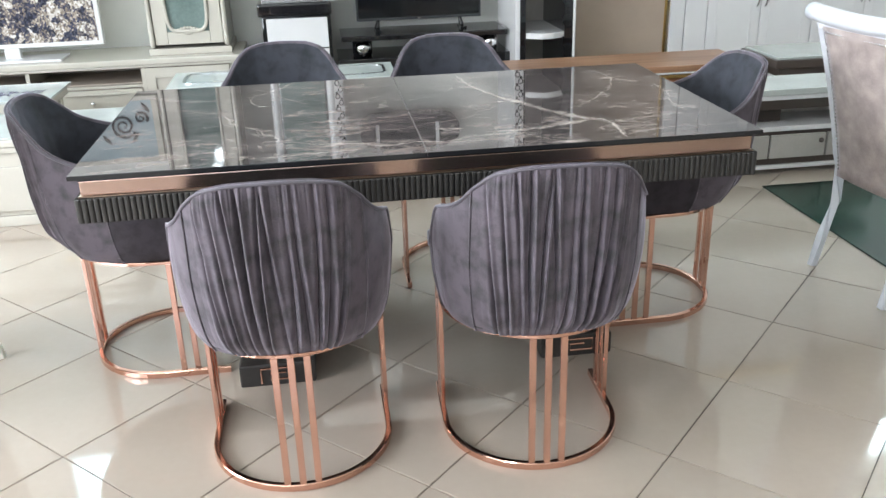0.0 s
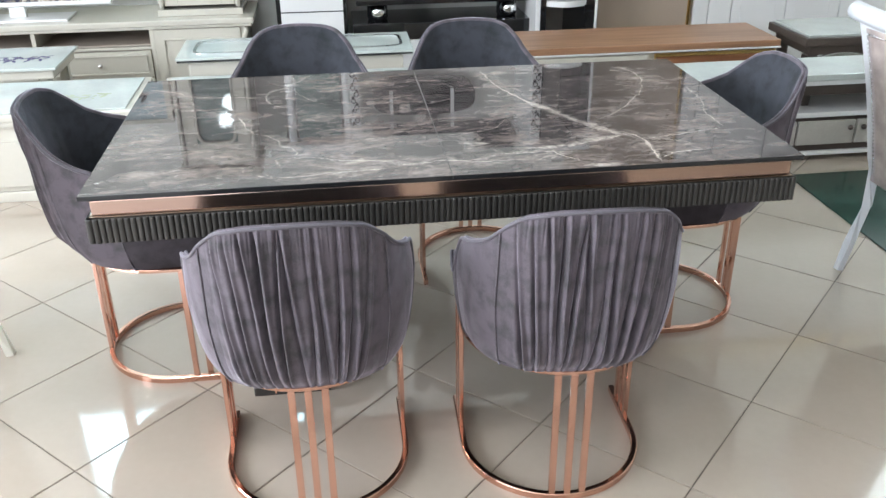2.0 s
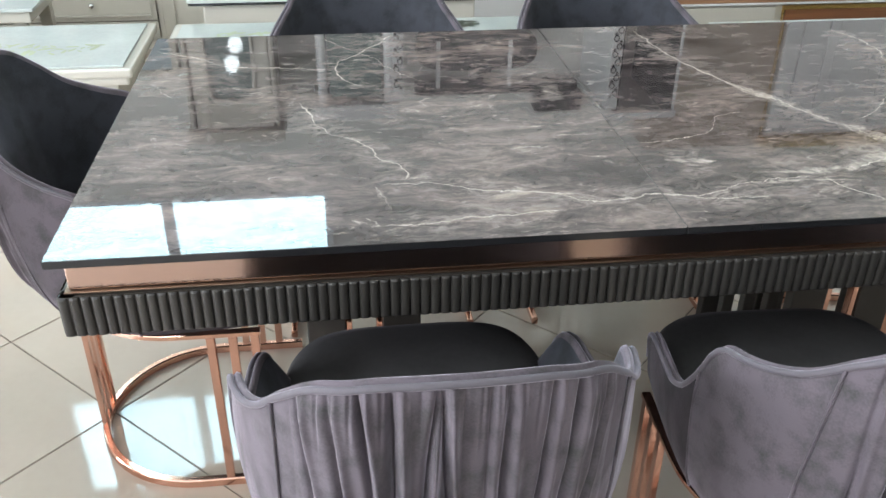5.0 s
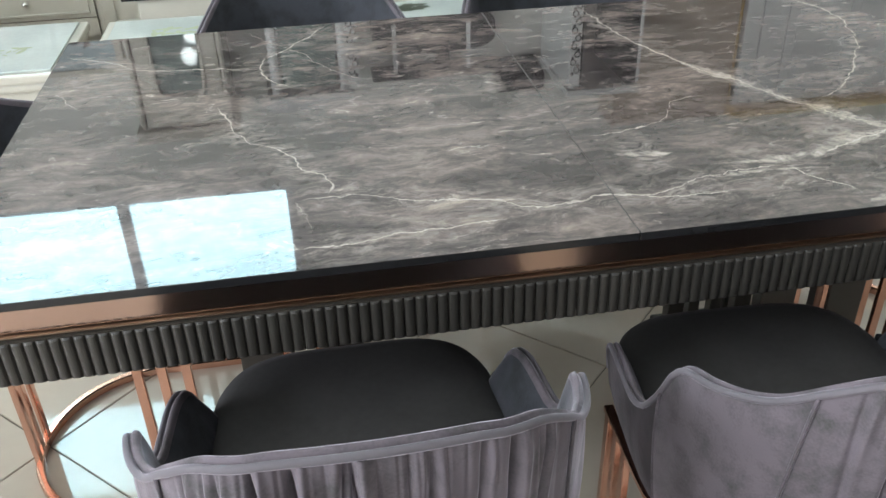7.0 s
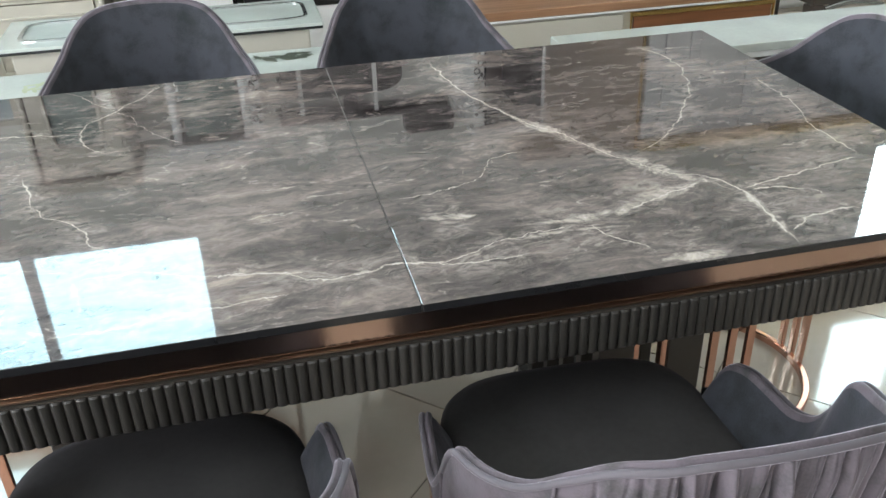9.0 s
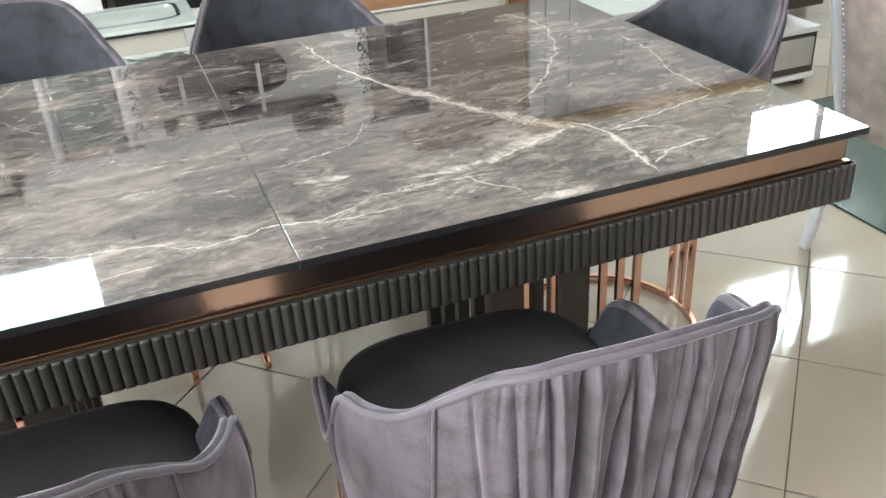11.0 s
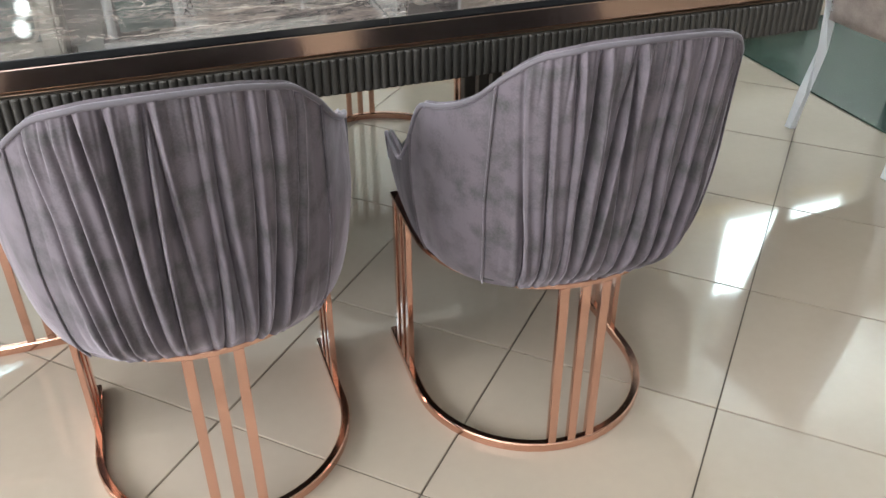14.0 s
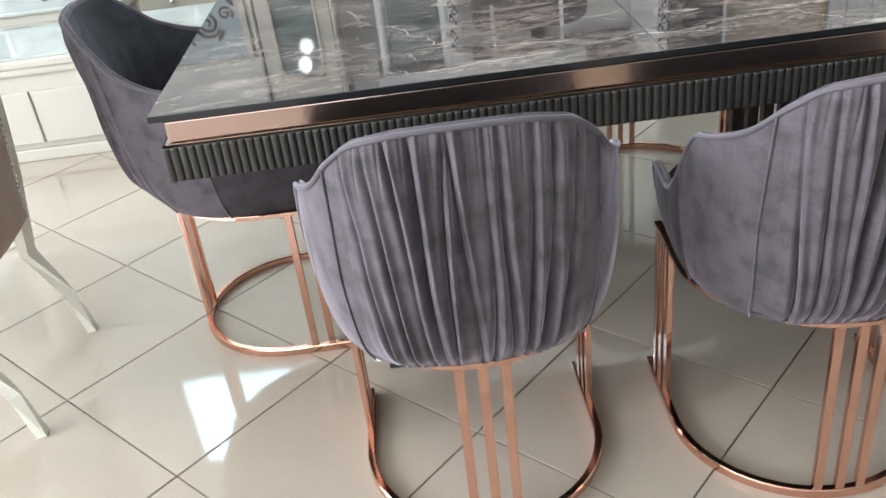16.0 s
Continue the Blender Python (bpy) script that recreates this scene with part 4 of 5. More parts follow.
def black_white_cabinet():
    c = thing("drawer_cabinet", -0.395, 3.08, 0, 0, "tall black and white gloss cabinet with silver framed glass top", "cabinet")
    w = 0.215
    part("body", bx(-w, w, 0.0, 0.36, 0.0, 0.685, 0.012), BLACK, c, "black gloss carcass")
    for z0, z1 in ((0.10, 0.285), (0.292, 0.478), (0.485, 0.672)):
        part("drawer", bx(-w + 0.028, w - 0.022, -0.014, -0.0005, z0, z1, 0.003), WHITE, c, "white gloss drawer front")
    part("cornice", bx(-w - 0.02, w + 0.008, -0.03, 0.38, 0.6855, 0.765, 0.014), BLACK, c)
    up = part("upper_case", bx(-w + 0.015, w - 0.015, 0.34, 0.36, 0.7655, 1.98, 0.002), SILVER, c, "silver framed glass case")
    for sx in (-1, 1):
        part("post", rod((sx * (w - 0.035), 0.015, 0.7655), (sx * (w - 0.035), 0.015, 1.93), 0.026), WHITE, up, smooth=True)
    part("base_plate", bx(-w + 0.01, w - 0.01, -0.02, 0.338, 0.7655, 0.795, 0.004), SILVER, up)
    part("pane", bx(-w + 0.075, w - 0.075, 0.012, 0.018, 0.797, 1.90, 0), TEAL, up, "dark greenish glass pane")
    part("top", bx(-w - 0.02, w + 0.02, -0.03, 0.38, 1.935, 2.02, 0.012), WHITE, up)
    ornament_strip(w + 0.018, 0.004, 0.7655, 1.93, up)
    return c


def black_tv_wall():
    s = thing("tv_stand", 0, 0, 0, 0, "low black gloss TV stand with raised shelf on chrome balls", "tv stand")
    part("base", bx(-0.15, 1.0, 3.02, 3.45, 0.30, 0.405, 0.006), BLACK, s, "black gloss base board")
    part("drawer_front", bx(-0.14, 0.99, 3.028, 3.44, 0.04, 0.2995, 0.004), WHITE, s, "white gloss drawer fronts")
    part("plinth", bx(-0.10, 0.95, 3.08, 3.42, 0.0, 0.0395, 0.002), BLACK, s)
    part("shelf", bx(-0.125, 0.945, 3.02, 3.40, 0.515, 0.548, 0.006), BLACK, s, "black gloss raised shelf")
    for x in (0.012, 0.838):
        b = part("chrome_ball", ball((x, 3.10, 0.4605), 0.053, seg=24), CHROME, s, "chrome ball support", smooth=True)
        part("ball_cup", lathe([(0.056, 0.405), (0.064, 0.42), (0.064, 0.50), (0.056, 0.5145)], 24, c=(x, 3.165, 0)), BLACK, b, smooth=True)
    t = thing("television", 0.40, 3.25, 0.548, 0, "black flat screen television, switched off, on the stand", "television")
    for sx in (-1, 1):
        part("foot", bx(sx * 0.28 - 0.02, sx * 0.28 + 0.02, -0.10, 0.06, 0.0, 0.012, 0.003), BLACK, t)
        part("foot_neck", rod((sx * 0.28, 0.0, 0.0122), (sx * 0.27, 0.01, 0.062), 0.018, 0.010), BLACK, t)
    part("bezel", bx(-0.41, 0.41, -0.012, 0.035, 0.06, 0.545, 0.005), CHARCOAL, t, "dark grey bezel")
    part("screen", bx(-0.398, 0.398, -0.0142, -0.0123, 0.078, 0.533, 0), SCREEN, t, "black glass screen")
    part("logo_plate", bx(-0.012, 0.012, -0.0145, -0.0124, 0.0635, 0.0705, 0), SILVER, t)
    w = thing("wall_cabinet", 0.38, 3.495, 1.62, 0, "black gloss rounded wall shelf with two pale upright bars", "wall shelf")
    ring = []
    for i in range(48):
        a = 2 * math.pi * i / 48
        ca, sa = math.cos(a), math.sin(a)
        ring.append((math.copysign(abs(ca) ** 0.6, ca) * 0.35 - 0.06, math.copysign(abs(sa) ** 0.6, sa) * 0.12 + 0.12))
    bm = bmesh.new()
    fr = [bm.verts.new((x, -0.15, z)) for x, z in ring]
    bk = [bm.verts.new((x, -0.001, z)) for x, z in ring]
    for k in range(48):
        bm.faces.new((fr[k], fr[(k + 1) % 48], bk[(k + 1) % 48], bk[k]))
    bm.faces.new(fr)
    bm.faces.new(bk)
    bmesh.ops.recalc_face_normals(bm, faces=bm.faces)
    part("body", bm, BLACK, w)
    for x in (-0.29, 0.13):
        part("light_bar", bx(x - 0.012, x + 0.012, -0.162, -0.1505, 0.06, 0.34, 0.003), WHITE, w, "white upright bar")
    part("side_wing", bx(-0.42, 0.56, -0.12, -0.001, 0.345, 0.40, 0.01), BLACK, w)
    part("side_block", bx(0.30, 0.60, -0.13, -0.001, 0.405, 0.53, 0.03), BLACK, w)
    part("upright", bx(-0.04, 0.04, -0.06, -0.001, 0.235, 0.3445, 0.004), BLACK, w)


def tower():
    c = thing("open_shelf_tower", 1.165, 2.86, 0, 0, "tall black and white open shelf tower with a curved white shelf", "shelf unit")
    part("side_white", bx(-0.205, -0.175, 0.0, 0.56, 0.0, 1.95, 0.003), WHITE, c, "white gloss side")
    part("side_trim", bx(0.166, 0.182, -0.006, 0.56, 0.0, 1.95, 0.003), WHITE, c, "white edge strip")
    part("side_black", bx(0.112, 0.1655, 0.0, 0.56, 0.0, 1.95, 0.003), BLACK, c)
    part("back", bx(-0.1745, 0.1115, 0.54, 0.56, 0.0, 1.95, 0), TAUPE, c)
    part("post", bx(-0.1745, -0.14, -0.004, 0.03, 0.0, 1.95, 0.003), BLACK, c)
    ornament_strip(-0.185, -0.010, 0.90, 1.93, c)
    part("top", bx(-0.216, 0.186, -0.024, 0.57, 1.951, 1.99, 0.004), WHITE, c)
    for z in (0.10, 0.505, 0.95, 1.4):
        bm = bmesh.new()
        top, low = [], []
        for i in range(17):
            f = i / 16
            x, y = -0.139 + 0.25 * f, 0.005 - 0.055 * math.sin(math.pi * f)
            low.append(bm.verts.new((x, y, z)))
            top.append(bm.verts.new((x, y, z + 0.035)))
        lb = [bm.verts.new((0.111, 0.538, z)), bm.verts.new((-0.139, 0.538, z))]
        tb = [bm.verts.new((0.111, 0.538, z + 0.035)), bm.verts.new((-0.139, 0.538, z + 0.035))]
        bm.faces.new(low + lb)
        bm.faces.new(top + tb)
        ls, ts = low + lb, top + tb
        for k in range(len(ls)):
            bm.faces.new((ls[k], ls[(k + 1) % len(ls)], ts[(k + 1) % len(ts)], ts[k]))
        bmesh.ops.recalc_face_normals(bm, faces=bm.faces)
        part("shelf", bm, WHITE, c, "curved white gloss shelf")
    for k in range(14):
        part("notch_block", bx(0.098, 0.1115, -0.004, 0.006, 0.06 + k * 0.13, 0.12 + k * 0.13, 0.002), BLACK, c)


black_white_cabinet()
black_tv_wall()
tower()
panel = thing("beige_partition", 1.735, 3.23, 0, 0, "plain beige upright panel with a gold edge strip", "partition")
part("board", bx(-0.375, 0.345, 0.0, 0.25, 0.0, 2.36, 0.003), BEIGE, panel)
part("gold_strip", bx(0.3455, 0.362, -0.006, 0.25, 0.0, 2.36, 0.002), GOLD, panel, "narrow gold edge strip")


def wardrobe():
    w = thing("wardrobe", 2.12, 3.22, 0, 0, "wide white panelled wardrobe with curved silver handles", "wardrobe")
    part("carcass", bx(0.0, 3.30, 0.02, 0.27, 0.0, 2.30, 0.002), WHITE, w)
    part("crown", bx(-0.02, 3.32, -0.05, 0.27, 2.3005, 2.36, 0.012), GOLD, w, "golden brown crown moulding")
    part("filler", bx(0.0, 0.10, 0.0, 0.0195, 0.02, 2.29, 0.004), WHITE, w)
    x = 0.105
    for k in range(8):
        wd = 0.385 if k else 0.16
        d = part("door", bx(x + 0.002, x + wd - 0.002, 0.0, 0.0195, 0.02, 2.29, 0.004), WHITE, w, "white panelled door")
        if k:
            for px in (0.07, wd - 0.07):
                part("groove_moulding", bx(x + px - 0.007, x + px + 0.007, -0.003, -0.0002, 0.12, 2.2, 0.0012), WHITE, d)
            hx = x + (wd - 0.03 if k % 2 else 0.03)
            part("handle", tube([(hx, -0.004 - 0.028 * math.sin(math.pi * j / 12), 0.585 + 0.14 * j / 12) for j in range(13)], 0.006, 8), SILVER, d, "curved silver handle", smooth=True)
        x += wd + 0.001


wardrobe()


def walnut_console():
    c = thing("tv_console", 0.66, 2.095, 0, 0, "low white TV console with walnut top and gold framed drawer", "tv console")
    L = 1.50
    part("top", bx(0.0, L, -0.012, 0.43, 0.405, 0.440, 0.004), WALNUT, c, "walnut veneer top")
    part("edge_strip", bx(-0.002, L + 0.002, -0.016, 0.432, 0.396, 0.4045, 0.002), WHITE, c)
    part("body", bx(0.01, L - 0.01, 0.008, 0.42, 0.12, 0.3955, 0.003), CREAM, c, "pale gloss body")
    part("drawer", bx(0.03, 0.755, -0.008, 0.0075, 0.135, 0.385, 0.003), CREAM, c, "pale gloss drawer front")
    part("gold_surround", sweep([(0.79, -0.004, 0.14), (L - 0.03, -0.004, 0.14), (L - 0.03, -0.004, 0.38), (0.79, -0.004, 0.38)], 0.007, 0.010, closed=True), GOLD, c, "gold drawer surround")
    part("drawer", bx(0.802, L - 0.042, -0.006, 0.0075, 0.152, 0.368, 0.002), DRAWERWOOD, c, "red brown veneered drawer front")
    for x in (0.08, L - 0.08):
        for y in (0.05, 0.38):
            part("leg", rod((x, y, 0.0), (x, y, 0.1195), 0.012, 0.02), GOLD, c, smooth=True)


def taupe_console():
    c = thing("tv_console", 0.95, 1.40, 0, 0, "long white topped taupe TV console beside the green mat", "tv console")
    L = 1.62
    part("top", bx(-0.01, L + 0.02, -0.02, 0.30, 0.408, 0.440, 0.004), TOPWHITE, c, "white glass top")
    part("top_edge", bx(0.0, L + 0.01, -0.012, 0.29, 0.385, 0.4075, 0.003), WHITE, c)
    part("upper_board", bx(0.02, L - 0.01, 0.0, 0.28, 0.335, 0.3845, 0.003), BROWN, c)
    part("back", bx(0.02, L - 0.01, 0.26, 0.28, 0.05, 0.3345, 0), TAUPE, c)
    part("shelf", bx(0.02, L - 0.01, -0.01, 0.259, 0.225, 0.25, 0.003), WHITE, c)
    part("niche_post", bx(L * 0.60, L * 0.60 + 0.12, 0.10, 0.25, 0.2505, 0.3345, 0.002), BROWN, c)
    part("lower_case", bx(0.02, L - 0.01, 0.004, 0.259, 0.05, 0.2245, 0.002), BROWN, c)
    for x0, x1 in ((0.04, 0.52), (0.53, 0.985), (0.995, 1.29), (1.30, 1.585)):
        d = part("drawer", bx(x0, x1, -0.012, 0.0035, 0.085, 0.205, 0.003), TAUPE, c, "taupe drawer front")
        part("knob", ball((x0 + 0.03 if x0 > 1.2 or 0.5 < x0 < 0.6 else x1 - 0.03, -0.024, 0.17), 0.013), BROWN, d, smooth=True)
    part("base_rail", bx(0.02, L - 0.01, -0.014, 0.27, 0.03, 0.0495, 0.003), WHITE, c)
    for x in (0.06, L - 0.06):
        for y in (0.03, 0.23):
            part("foot", lathe([(0.022, 0.0), (0.03, 0.006), (0.03, 0.02), (0.022, 0.0295)], 16, c=(x, y, 0)), BROWN, c, smooth=True)


def brown_table():
    c = thing("coffee_table", 2.32, 2.10, 0, 0, "dark brown coffee table with white glass top and arched side", "coffee table")
    part("top", bx(0.02, 1.18, 0.02, 0.44, 0.432, 0.446, 0.003), TOPWHITE, c, "white glass top")
    part("top_rim", bx(0.0, 1.2, 0.0, 0.46, 0.385, 0.4315, 0.006), BROWN, c)
    part("frieze", bx(0.04, 1.16, 0.03, 0.43, 0.33, 0.3845, 0.004), BROWN, c)
    for x in (0.03, 1.10):
        for y in (0.03, 0.37):
            part("leg", bx(x, x + 0.07, y, y + 0.06, 0.0, 0.3295, 0.006), BROWN, c)
    pts = [(0.10 + 0.30 * i / 12, 0.025, 0.31 + 0.025 * math.sin(math.pi * i / 12)) for i in range(13)]
    part("arch_panel", sweep(pts, 0.01, 0.012), SILVER, c, "pale arched inlay")


def glass_coffee_table():
    c = thing("coffee_table", -1.05, 1.955, 0, 0, "white coffee table with black edged glass top", "coffee table")
    L, D = 1.17, 0.40
    part("black_edge", bx(0.0, L, 0.0, D, 0.478, 0.489, 0.002), BLACK, c, "black edge under the glass")
    part("glass_top", bx(-0.004, L + 0.004, -0.004, D + 0.004, 0.4893, 0.501, 0.002), TOPWHITE, c, "pale green tinted glass top")
    for x0, x1 in ((0.07, 0.55), (0.62, L - 0.05)):
        ring = []
        for i in range(36):
            a = 2 * math.pi * i / 36
            ca, sa = math.cos(a), math.sin(a)
            ring.append(((x0 + x1) / 2 + math.copysign(abs(ca) ** 0.3, ca) * (x1 - x0) / 2, 0.21 + math.copysign(abs(sa) ** 0.3, sa) * 0.13, 0.5035))
        part("inset_frame", sweep(ring, 0.008, 0.0025, closed=True), SILVER, c, "bevelled silver inset line")
    part("body", bx(0.05, L - 0.05, 0.03, D - 0.03, 0.10, 0.4775, 0.006), CREAM, c)
    for x in (0.10, L - 0.10):
        for y in (0.08, D - 0.08):
            part("foot", bx(x - 0.03, x + 0.03, y - 0.03, y + 0.03, 0.0, 0.0995, 0.004), CREAM, c)


def leaf_print(c, x0, y0, z, n, spread, material, seed):
    r = random.Random(seed)
    bm = bmesh.new()
    for k in range(n):
        cx, cy, a = x0 + r.uniform(-spread, spread), y0 + r.uniform(-0.3, 0.3) * spread, r.uniform(0, 6.28)
        s = r.uniform(0.008, 0.02)
        pts = [(s * 1.6 * math.cos(t), s * 0.5 * math.sin(t)) for t in [math.pi * 2 * q / 8 for q in range(8)]]
        bm.faces.new([bm.verts.new((cx + p * math.cos(a) - q * math.sin(a), cy + p * math.sin(a) + q * math.cos(a), z + k * 0.00001)) for p, q in pts])
    part("flower_print", bm, material, c, "printed flower sprigs under the glass")


def floral_coffee_table():
    c = thing("coffee_table", -1.10, 1.42, 0, 0, "cream coffee table with flower printed white glass top", "coffee table")
    L, D = 1.42, 0.50
    part("top", bx(0.0, L, 0.0, D, 0.385, 0.420, 0.006), CREAM, c)
    part("glass_top", bx(0.03, L - 0.03, 0.03, D - 0.03, 0.4203, 0.428, 0.002), TOPWHITE, c, "white printed glass top")
    leaf_print(c, 1.05, 0.38, 0.4288, 46, 0.10, LEAFINK, 3)
    leaf_print(c, 0.30, 0.30, 0.4288, 34, 0.12, PALEGREEN, 5)
    part("body", bx(0.06, L - 0.06, 0.05, D - 0.05, 0.08, 0.3845, 0.005), CREAM, c)
    for x in (0.09, L - 0.09):
        for y in (0.08, D - 0.08):
            part("foot", bx(x - 0.03, x + 0.03, y - 0.03, y + 0.03, 0.0, 0.0795, 0.004), CREAM, c)


def drawer_coffee_table():
    c = thing("coffee_table", -2.62, 1.45, 0, 0, "cream coffee table with drawers, gold handles and marbled glass top", "coffee table")
    L, D = 1.44, 0.53
    part("top", bx(0.0, L, -0.02, D, 0.380, 0.412, 0.008), CREAM, c)
    part("top_moulding", bx(0.015, L - 0.015, -0.008, D - 0.01, 0.350, 0.3795, 0.010), CREAM, c)
    part("glass_top", bx(0.04, L - 0.03, 0.0, D - 0.03, 0.4123, 0.420, 0.002), TOPWHITE, c, "white marbled glass top")
    leaf_print(c, 1.10, 0.20, 0.4208, 40, 0.20, PALEGREEN, 8)
    part("body", bx(0.04, L - 0.06, 0.012, D - 0.04, 0.05, 0.3495, 0.005), CREAM, c)
    part("plinth", bx(0.03, L - 0.05, 0.0, D - 0.03, 0.0, 0.0495, 0.006), CREAM, c)
    for x0, x1 in ((0.06, 0.70), (0.71, L - 0.075)):
        d = part("drawer", bx(x0, x1, -0.004, 0.0115, 0.075, 0.285, 0.004), CREAM, c, "cream drawer front")
        xm = (x0 + x1) / 2 + (0.10 if x0 > 0.5 else 0)
        part("handle", tube([(xm - 0.06 + 0.12 * j / 14, -0.008 - 0.02 * math.sin(math.pi * j / 14), 0.185 - 0.012 * math.sin(math.pi * j / 14)) for j in range(15)], 0.005, 8), GOLD, d, "curved gold handle", smooth=True)
    p = thing("glass_side_table", -2.55, 2.04, 0, 0, "white side table with flower printed glass top", "side table")
    part("glass_top", bx(0.0, 0.90, 0.0, 0.46, 0.448, 0.462, 0.003), TOPWHITE, p, "white printed glass top")
    leaf_print(p, 0.66, 0.2, 0.4628, 50, 0.16, INKBLUE, 12)
    part("top_frame", bx(0.02, 0.88, 0.02, 0.44, 0.40, 0.4478, 0.006), CREAM, p)
    for x in (0.05, 0.80):
        for y in (0.05, 0.38):
            part("leg", bx(x, x + 0.05, y, y + 0.05, 0.0, 0.3998, 0.006), CREAM, p)


walnut_console()
taupe_console()
brown_table()
glass_coffee_table()
floral_coffee_table()
drawer_coffee_table()
tagged(part("green_mat", bx(1.83, 4.4, -1.6, 1.22, 0.001, 0.006, 0.002), GREEN), "dark green glossy mat lying on the tiles", "mat")

# ---- the white chair and the beige chair ----


def classic_chair(name, x, y, rz, paint, cloth, label, height, width, curve, splay=0.045):
    """A chair that faces +x in its own frame: sabre legs, framed upholstered back with a rolled top."""
    c = thing(name, x, y, 0, rz, label, "dining chair")
    w = width / 2

    def back_x(z):
        t = max(0.0, (z - 0.40) / (height - 0.40))
        return curve[0] + curve[1] * t + curve[2] * t * t
    for sy in (-1, 1):
        pts = [(-splay, sy * w, 0.0), (0.025 - splay, sy * w, 0.12), (0.042 - splay * 0.5, sy * w, 0.26), (curve[0], sy * w, 0.40)]
        pts += [(back_x(0.40 + (height - 0.44) * k / 10), sy * (w + 0.006), 0.40 + (height - 0.44) * k / 10) for k in range(1, 11)]
        part("back_leg", tube(pts, lambda f: 0.017 + 0.012 * min(1, f * 2.5), 4), paint, c)
        part("front_leg", tube([(0.51, sy * (w + 0.07), 0.0), (0.47, sy * (w + 0.045), 0.12), (0.445, sy * (w + 0.02), 0.26), (0.45, sy * (w + 0.005), 0.40)], lambda f: 0.016 + 0.012 * f, 10), paint, c, smooth=True)
    part("seat_rail", bx(0.04, 0.47, -w + 0.01, w - 0.01, 0.375, 0.43, 0.008), paint, c)
    part("seat", bx(0.05, 0.48, -w + 0.005, w - 0.005, 0.4305, 0.49, 0.022, seg=4), cloth, c, smooth=True)
    zt = height - 0.075
    # upholstered back with a curve
    rows_f, rows_b = [], []
    for j in range(17):
        z = 0.37 + (zt - 0.37) * j / 16
        xx = back_x(z)
        rows_b.append([Vector((xx - 0.028 - 0.010 * math.sin(math.pi * k / 12), -w + 0.024 + (2 * w - 0.048) * k / 12, z)) for k in range(13)])
        rows_f.append([Vector((xx + 0.022 + 0.012 * math.sin(math.pi * k / 12), -w + 0.024 + (2 * w - 0.048) * k / 12, z)) for k in range(13)])
    bm = grid_mesh(rows_b, flip=True)
    grid_mesh(rows_f, bm)
    for a, b in ((rows_b[0], rows_f[0]), (rows_b[-1], rows_f[-1])):
        grid_mesh([a, b], bm)
    for k in (0, 12):
        grid_mesh([[r[k] for r in rows_b], [r[k] for r in rows_f]], bm)
    bmesh.ops.remove_doubles(bm, verts=bm.verts, dist=0.0003)
    bmesh.ops.recalc_face_normals(bm, faces=bm.faces)
    part("upholstered_back", bm, cloth, c, smooth=True)
    # rolled top rail
    prof = [(back_x(height - 0.03) - 0.005 + 0.033 * math.cos(a), height - 0.032 + 0.030 * math.sin(a)) for a in [2 * math.pi * k / 16 for k in range(16)]]
    bm = bmesh.new()
    rings = [[bm.verts.new((px, yy, pz + dz)) for px, pz in prof] for yy, dz in [(-w - 0.05 + (2 * w + 0.10) * k / 10, -0.012 * math.sin(math.pi * k / 10)) for k in range(11)]]
    for r0, r1 in zip(rings, rings[1:]):
        for k in range(16):
            bm.faces.new((r0[k], r0[(k + 1) % 16], r1[(k + 1) % 16], r1[k]))
    bm.faces.new(rings[0])
    bm.faces.new(rings[-1])
    bmesh.ops.recalc_face_normals(bm, faces=bm.faces)
    part("top_rail", bm, paint, c, "rolled top rail", smooth=True)
    part("top_board", bx(back_x(zt) - 0.026, back_x(zt) + 0.02, -w, w, zt - 0.01, zt + 0.03, 0.006), paint, c)
    bm = bmesh.new()
    for k in range(36):
        z = 0.40 + (zt - 0.43) * k / 35
        for sy in (-1, 1):
            ball((back_x(z) - 0.029, sy * (w - 0.030), z), 0.0048, bm, seg=6)
    for k in range(22):
        ball((back_x(zt - 0.02) - 0.034, -w + 0.04 + (2 * w - 0.08) * k / 21, zt - 0.018), 0.0048, bm, seg=6)
    part("nailhead_trim", bm, SILVER, c, "row of silver nailheads", smooth=True)
    return c


classic_chair("classic_chair", 1.632, 0.105, 5, WHITEPAINT, SUEDE, "white painted chair with brown mottled upholstery and silver nailheads", 1.0, 0.40, (0.015, -0.12, -0.055))
classic_chair("classic_chair", -1.49, -0.07, 180, IVORYPAINT, BEIGECLOTH, "ivory painted classic chair with beige upholstered back", 1.00, 0.42, (-0.025, -0.06, 0.0), 0.095)

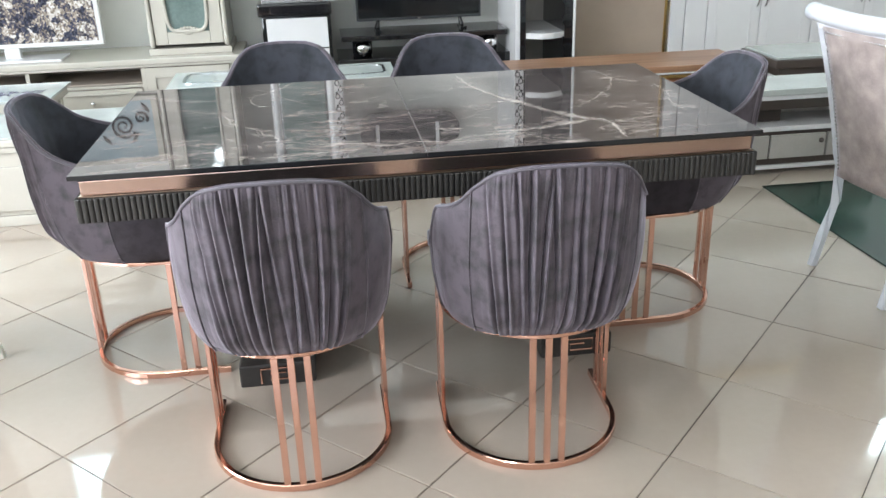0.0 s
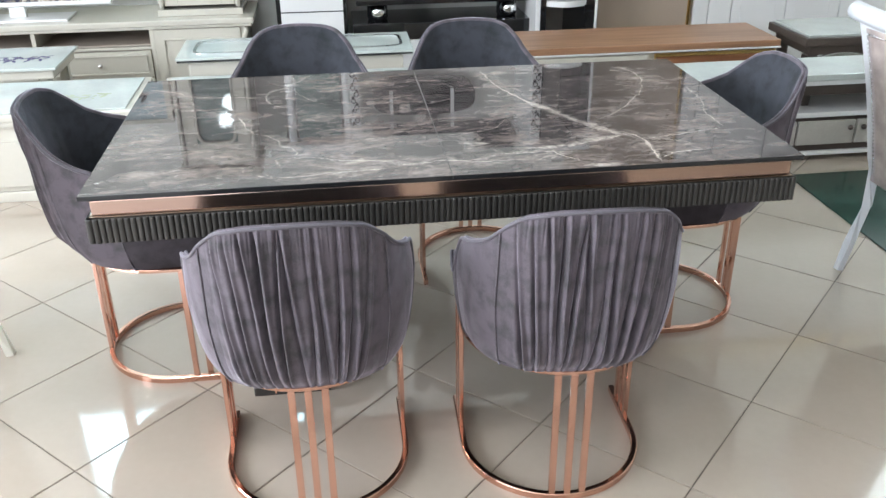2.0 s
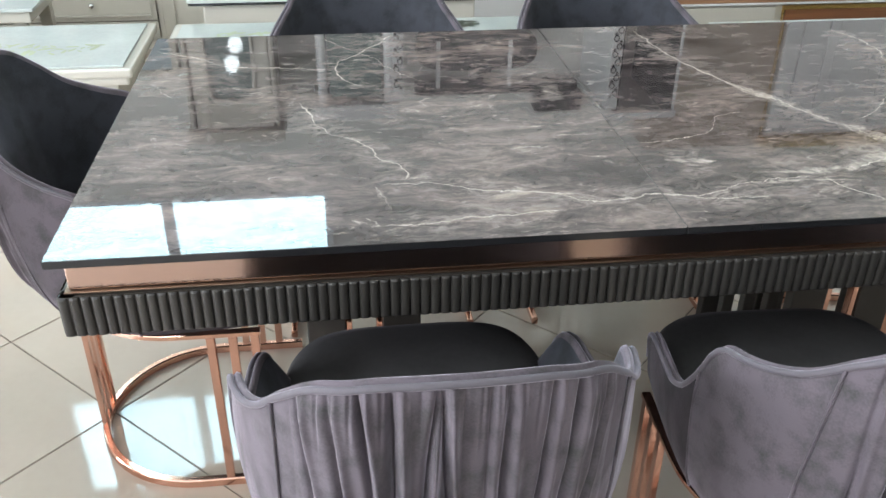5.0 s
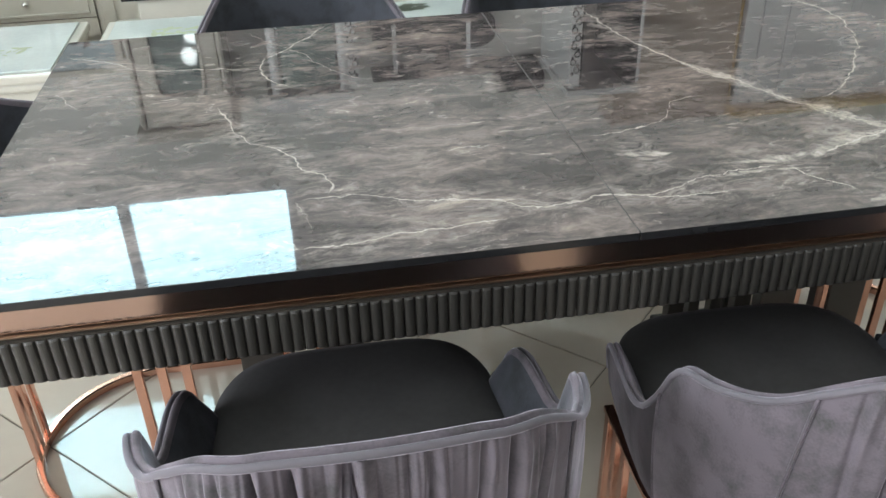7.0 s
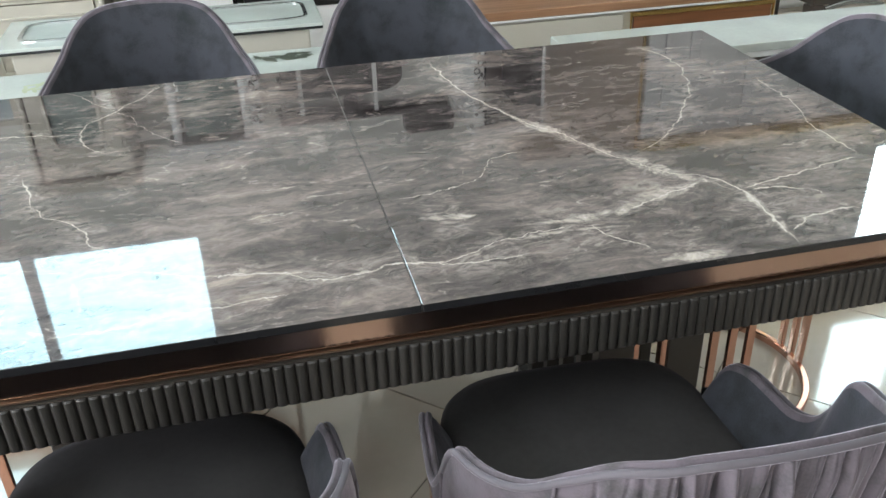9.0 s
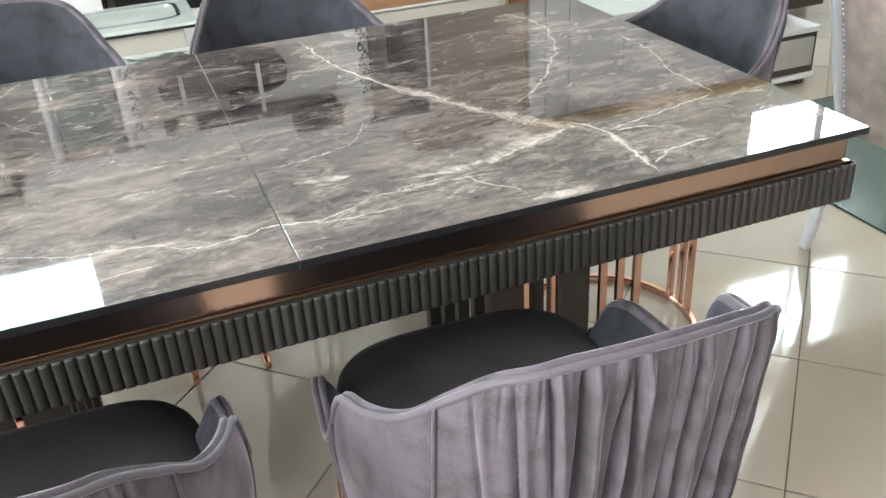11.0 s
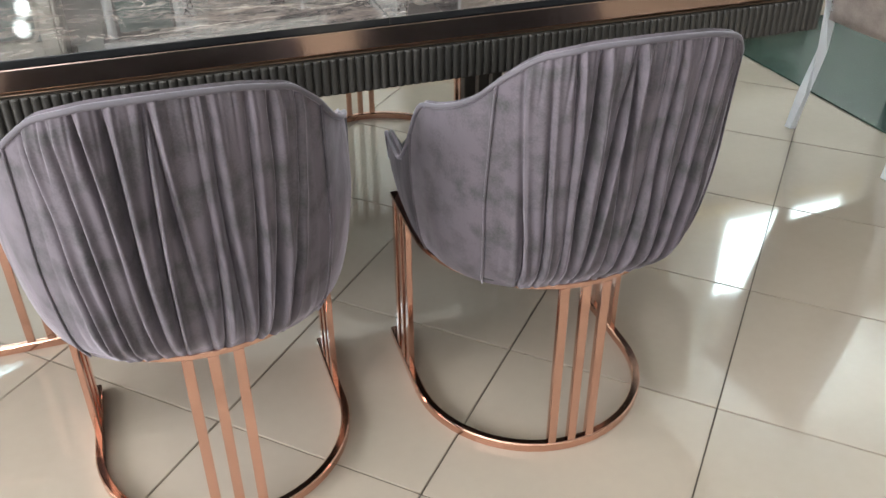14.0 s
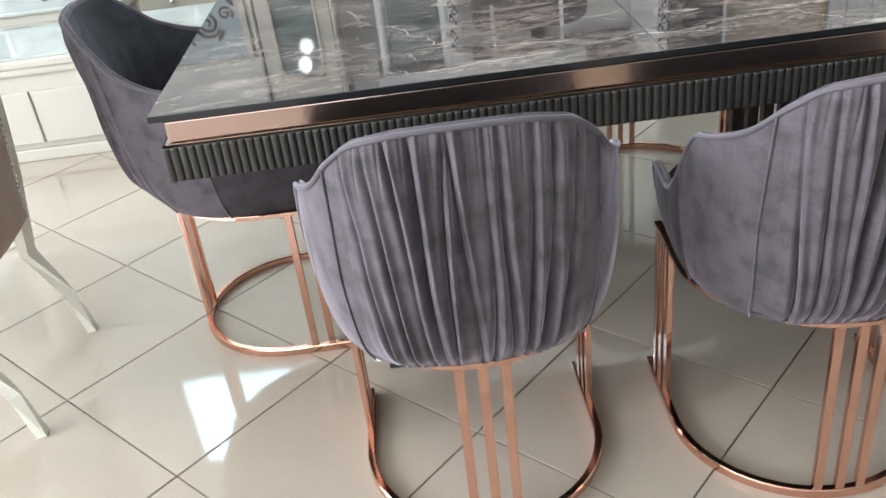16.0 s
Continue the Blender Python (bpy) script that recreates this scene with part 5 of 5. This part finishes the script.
# ---- unseen glowing globes, added for two bright spots mirrored in the cabinet glass ----
for y, z in ((-2.70, 3.34), (-2.18, 3.41)):
    l = thing("hanging_lamp", -1.66, y, z, 0, "unseen glowing globe, added for a bright spot mirrored in glass", "lamp", "lamps on the ceiling")
    part("globe", ball((0, 0, 0), 0.085, sz=1.15, seg=20), SPOTGLOW, l, "glowing round globe", smooth=True)
    part("cap", rod((0, 0, 0.096), (0, 0, 0.13), 0.045, 0.02), GASKET, l)
    part("rod", rod((0, 0, 0.1302), (0, 0, 3.951 - z), 0.008), GASKET, l)
sock = thing("wall_socket", 0.02, 3.494, 0.66, 0, "small white wall socket plate", "wall socket")
part("plate", bx(-0.04, 0.04, -0.006, 0.005, -0.04, 0.04, 0.003), WHITE, sock)
part("insert", bx(-0.026, 0.026, -0.0085, -0.0062, -0.026, 0.026, 0.002), GASKET, sock)

# ---- floor tiles ----
PITCH, SKEW = 0.4535, 46.0
OX, OY = -0.093, -0.140
SIDE = PITCH - 0.0031
bm = bx(-SIDE / 2, SIDE / 2, -SIDE / 2, SIDE / 2, -0.008, 0.0, 0)
bmesh.ops.bevel(bm, geom=[e for e in bm.edges if all(abs(v.co.z) < 1e-6 for v in e.verts)], offset=0.0012, segments=2, affect="EDGES")
proto = bpy.data.meshes.new("tile")
bm.to_mesh(proto)
bm.free()
proto.materials.append(TILE)
trng = random.Random(11)
rest_v, rest_f = [], []
pv = [v.co.copy() for v in proto.vertices]
pf = [tuple(p.vertices) for p in proto.polygons]
for i in range(-30, 31):
    for j in range(-30, 31):
        ca, sa = math.cos(radians(SKEW)), math.sin(radians(SKEW))
        x, y = OX + PITCH * ((i + 0.5) * ca - (j + 0.5) * sa), OY + PITCH * ((i + 0.5) * sa + (j + 0.5) * ca)
        if not (-5.12 < x < 7.12 and -6.12 < y < 3.6):
            continue
        m = pose(x, y, 0, trng.uniform(-0.05, 0.05), trng.uniform(-0.05, 0.05), SKEW)
        if -3.3 < x < 3.6 and -1.8 < y < 2.9:
            t = new("tile", proto)
            t.parent = floor
            t.matrix_basis = m
        else:
            k = len(rest_v)
            rest_v += [m @ v for v in pv]
            rest_f += [tuple(k + q for q in f) for f in pf]
me = bpy.data.meshes.new("outer_tiles")
me.from_pydata([tuple(v) for v in rest_v], [], rest_f)
me.materials.append(TILE)
tagged(new("outer_tiles", me), "polished cream tiles over the rest of the floor", "tiles", kind="stuff")
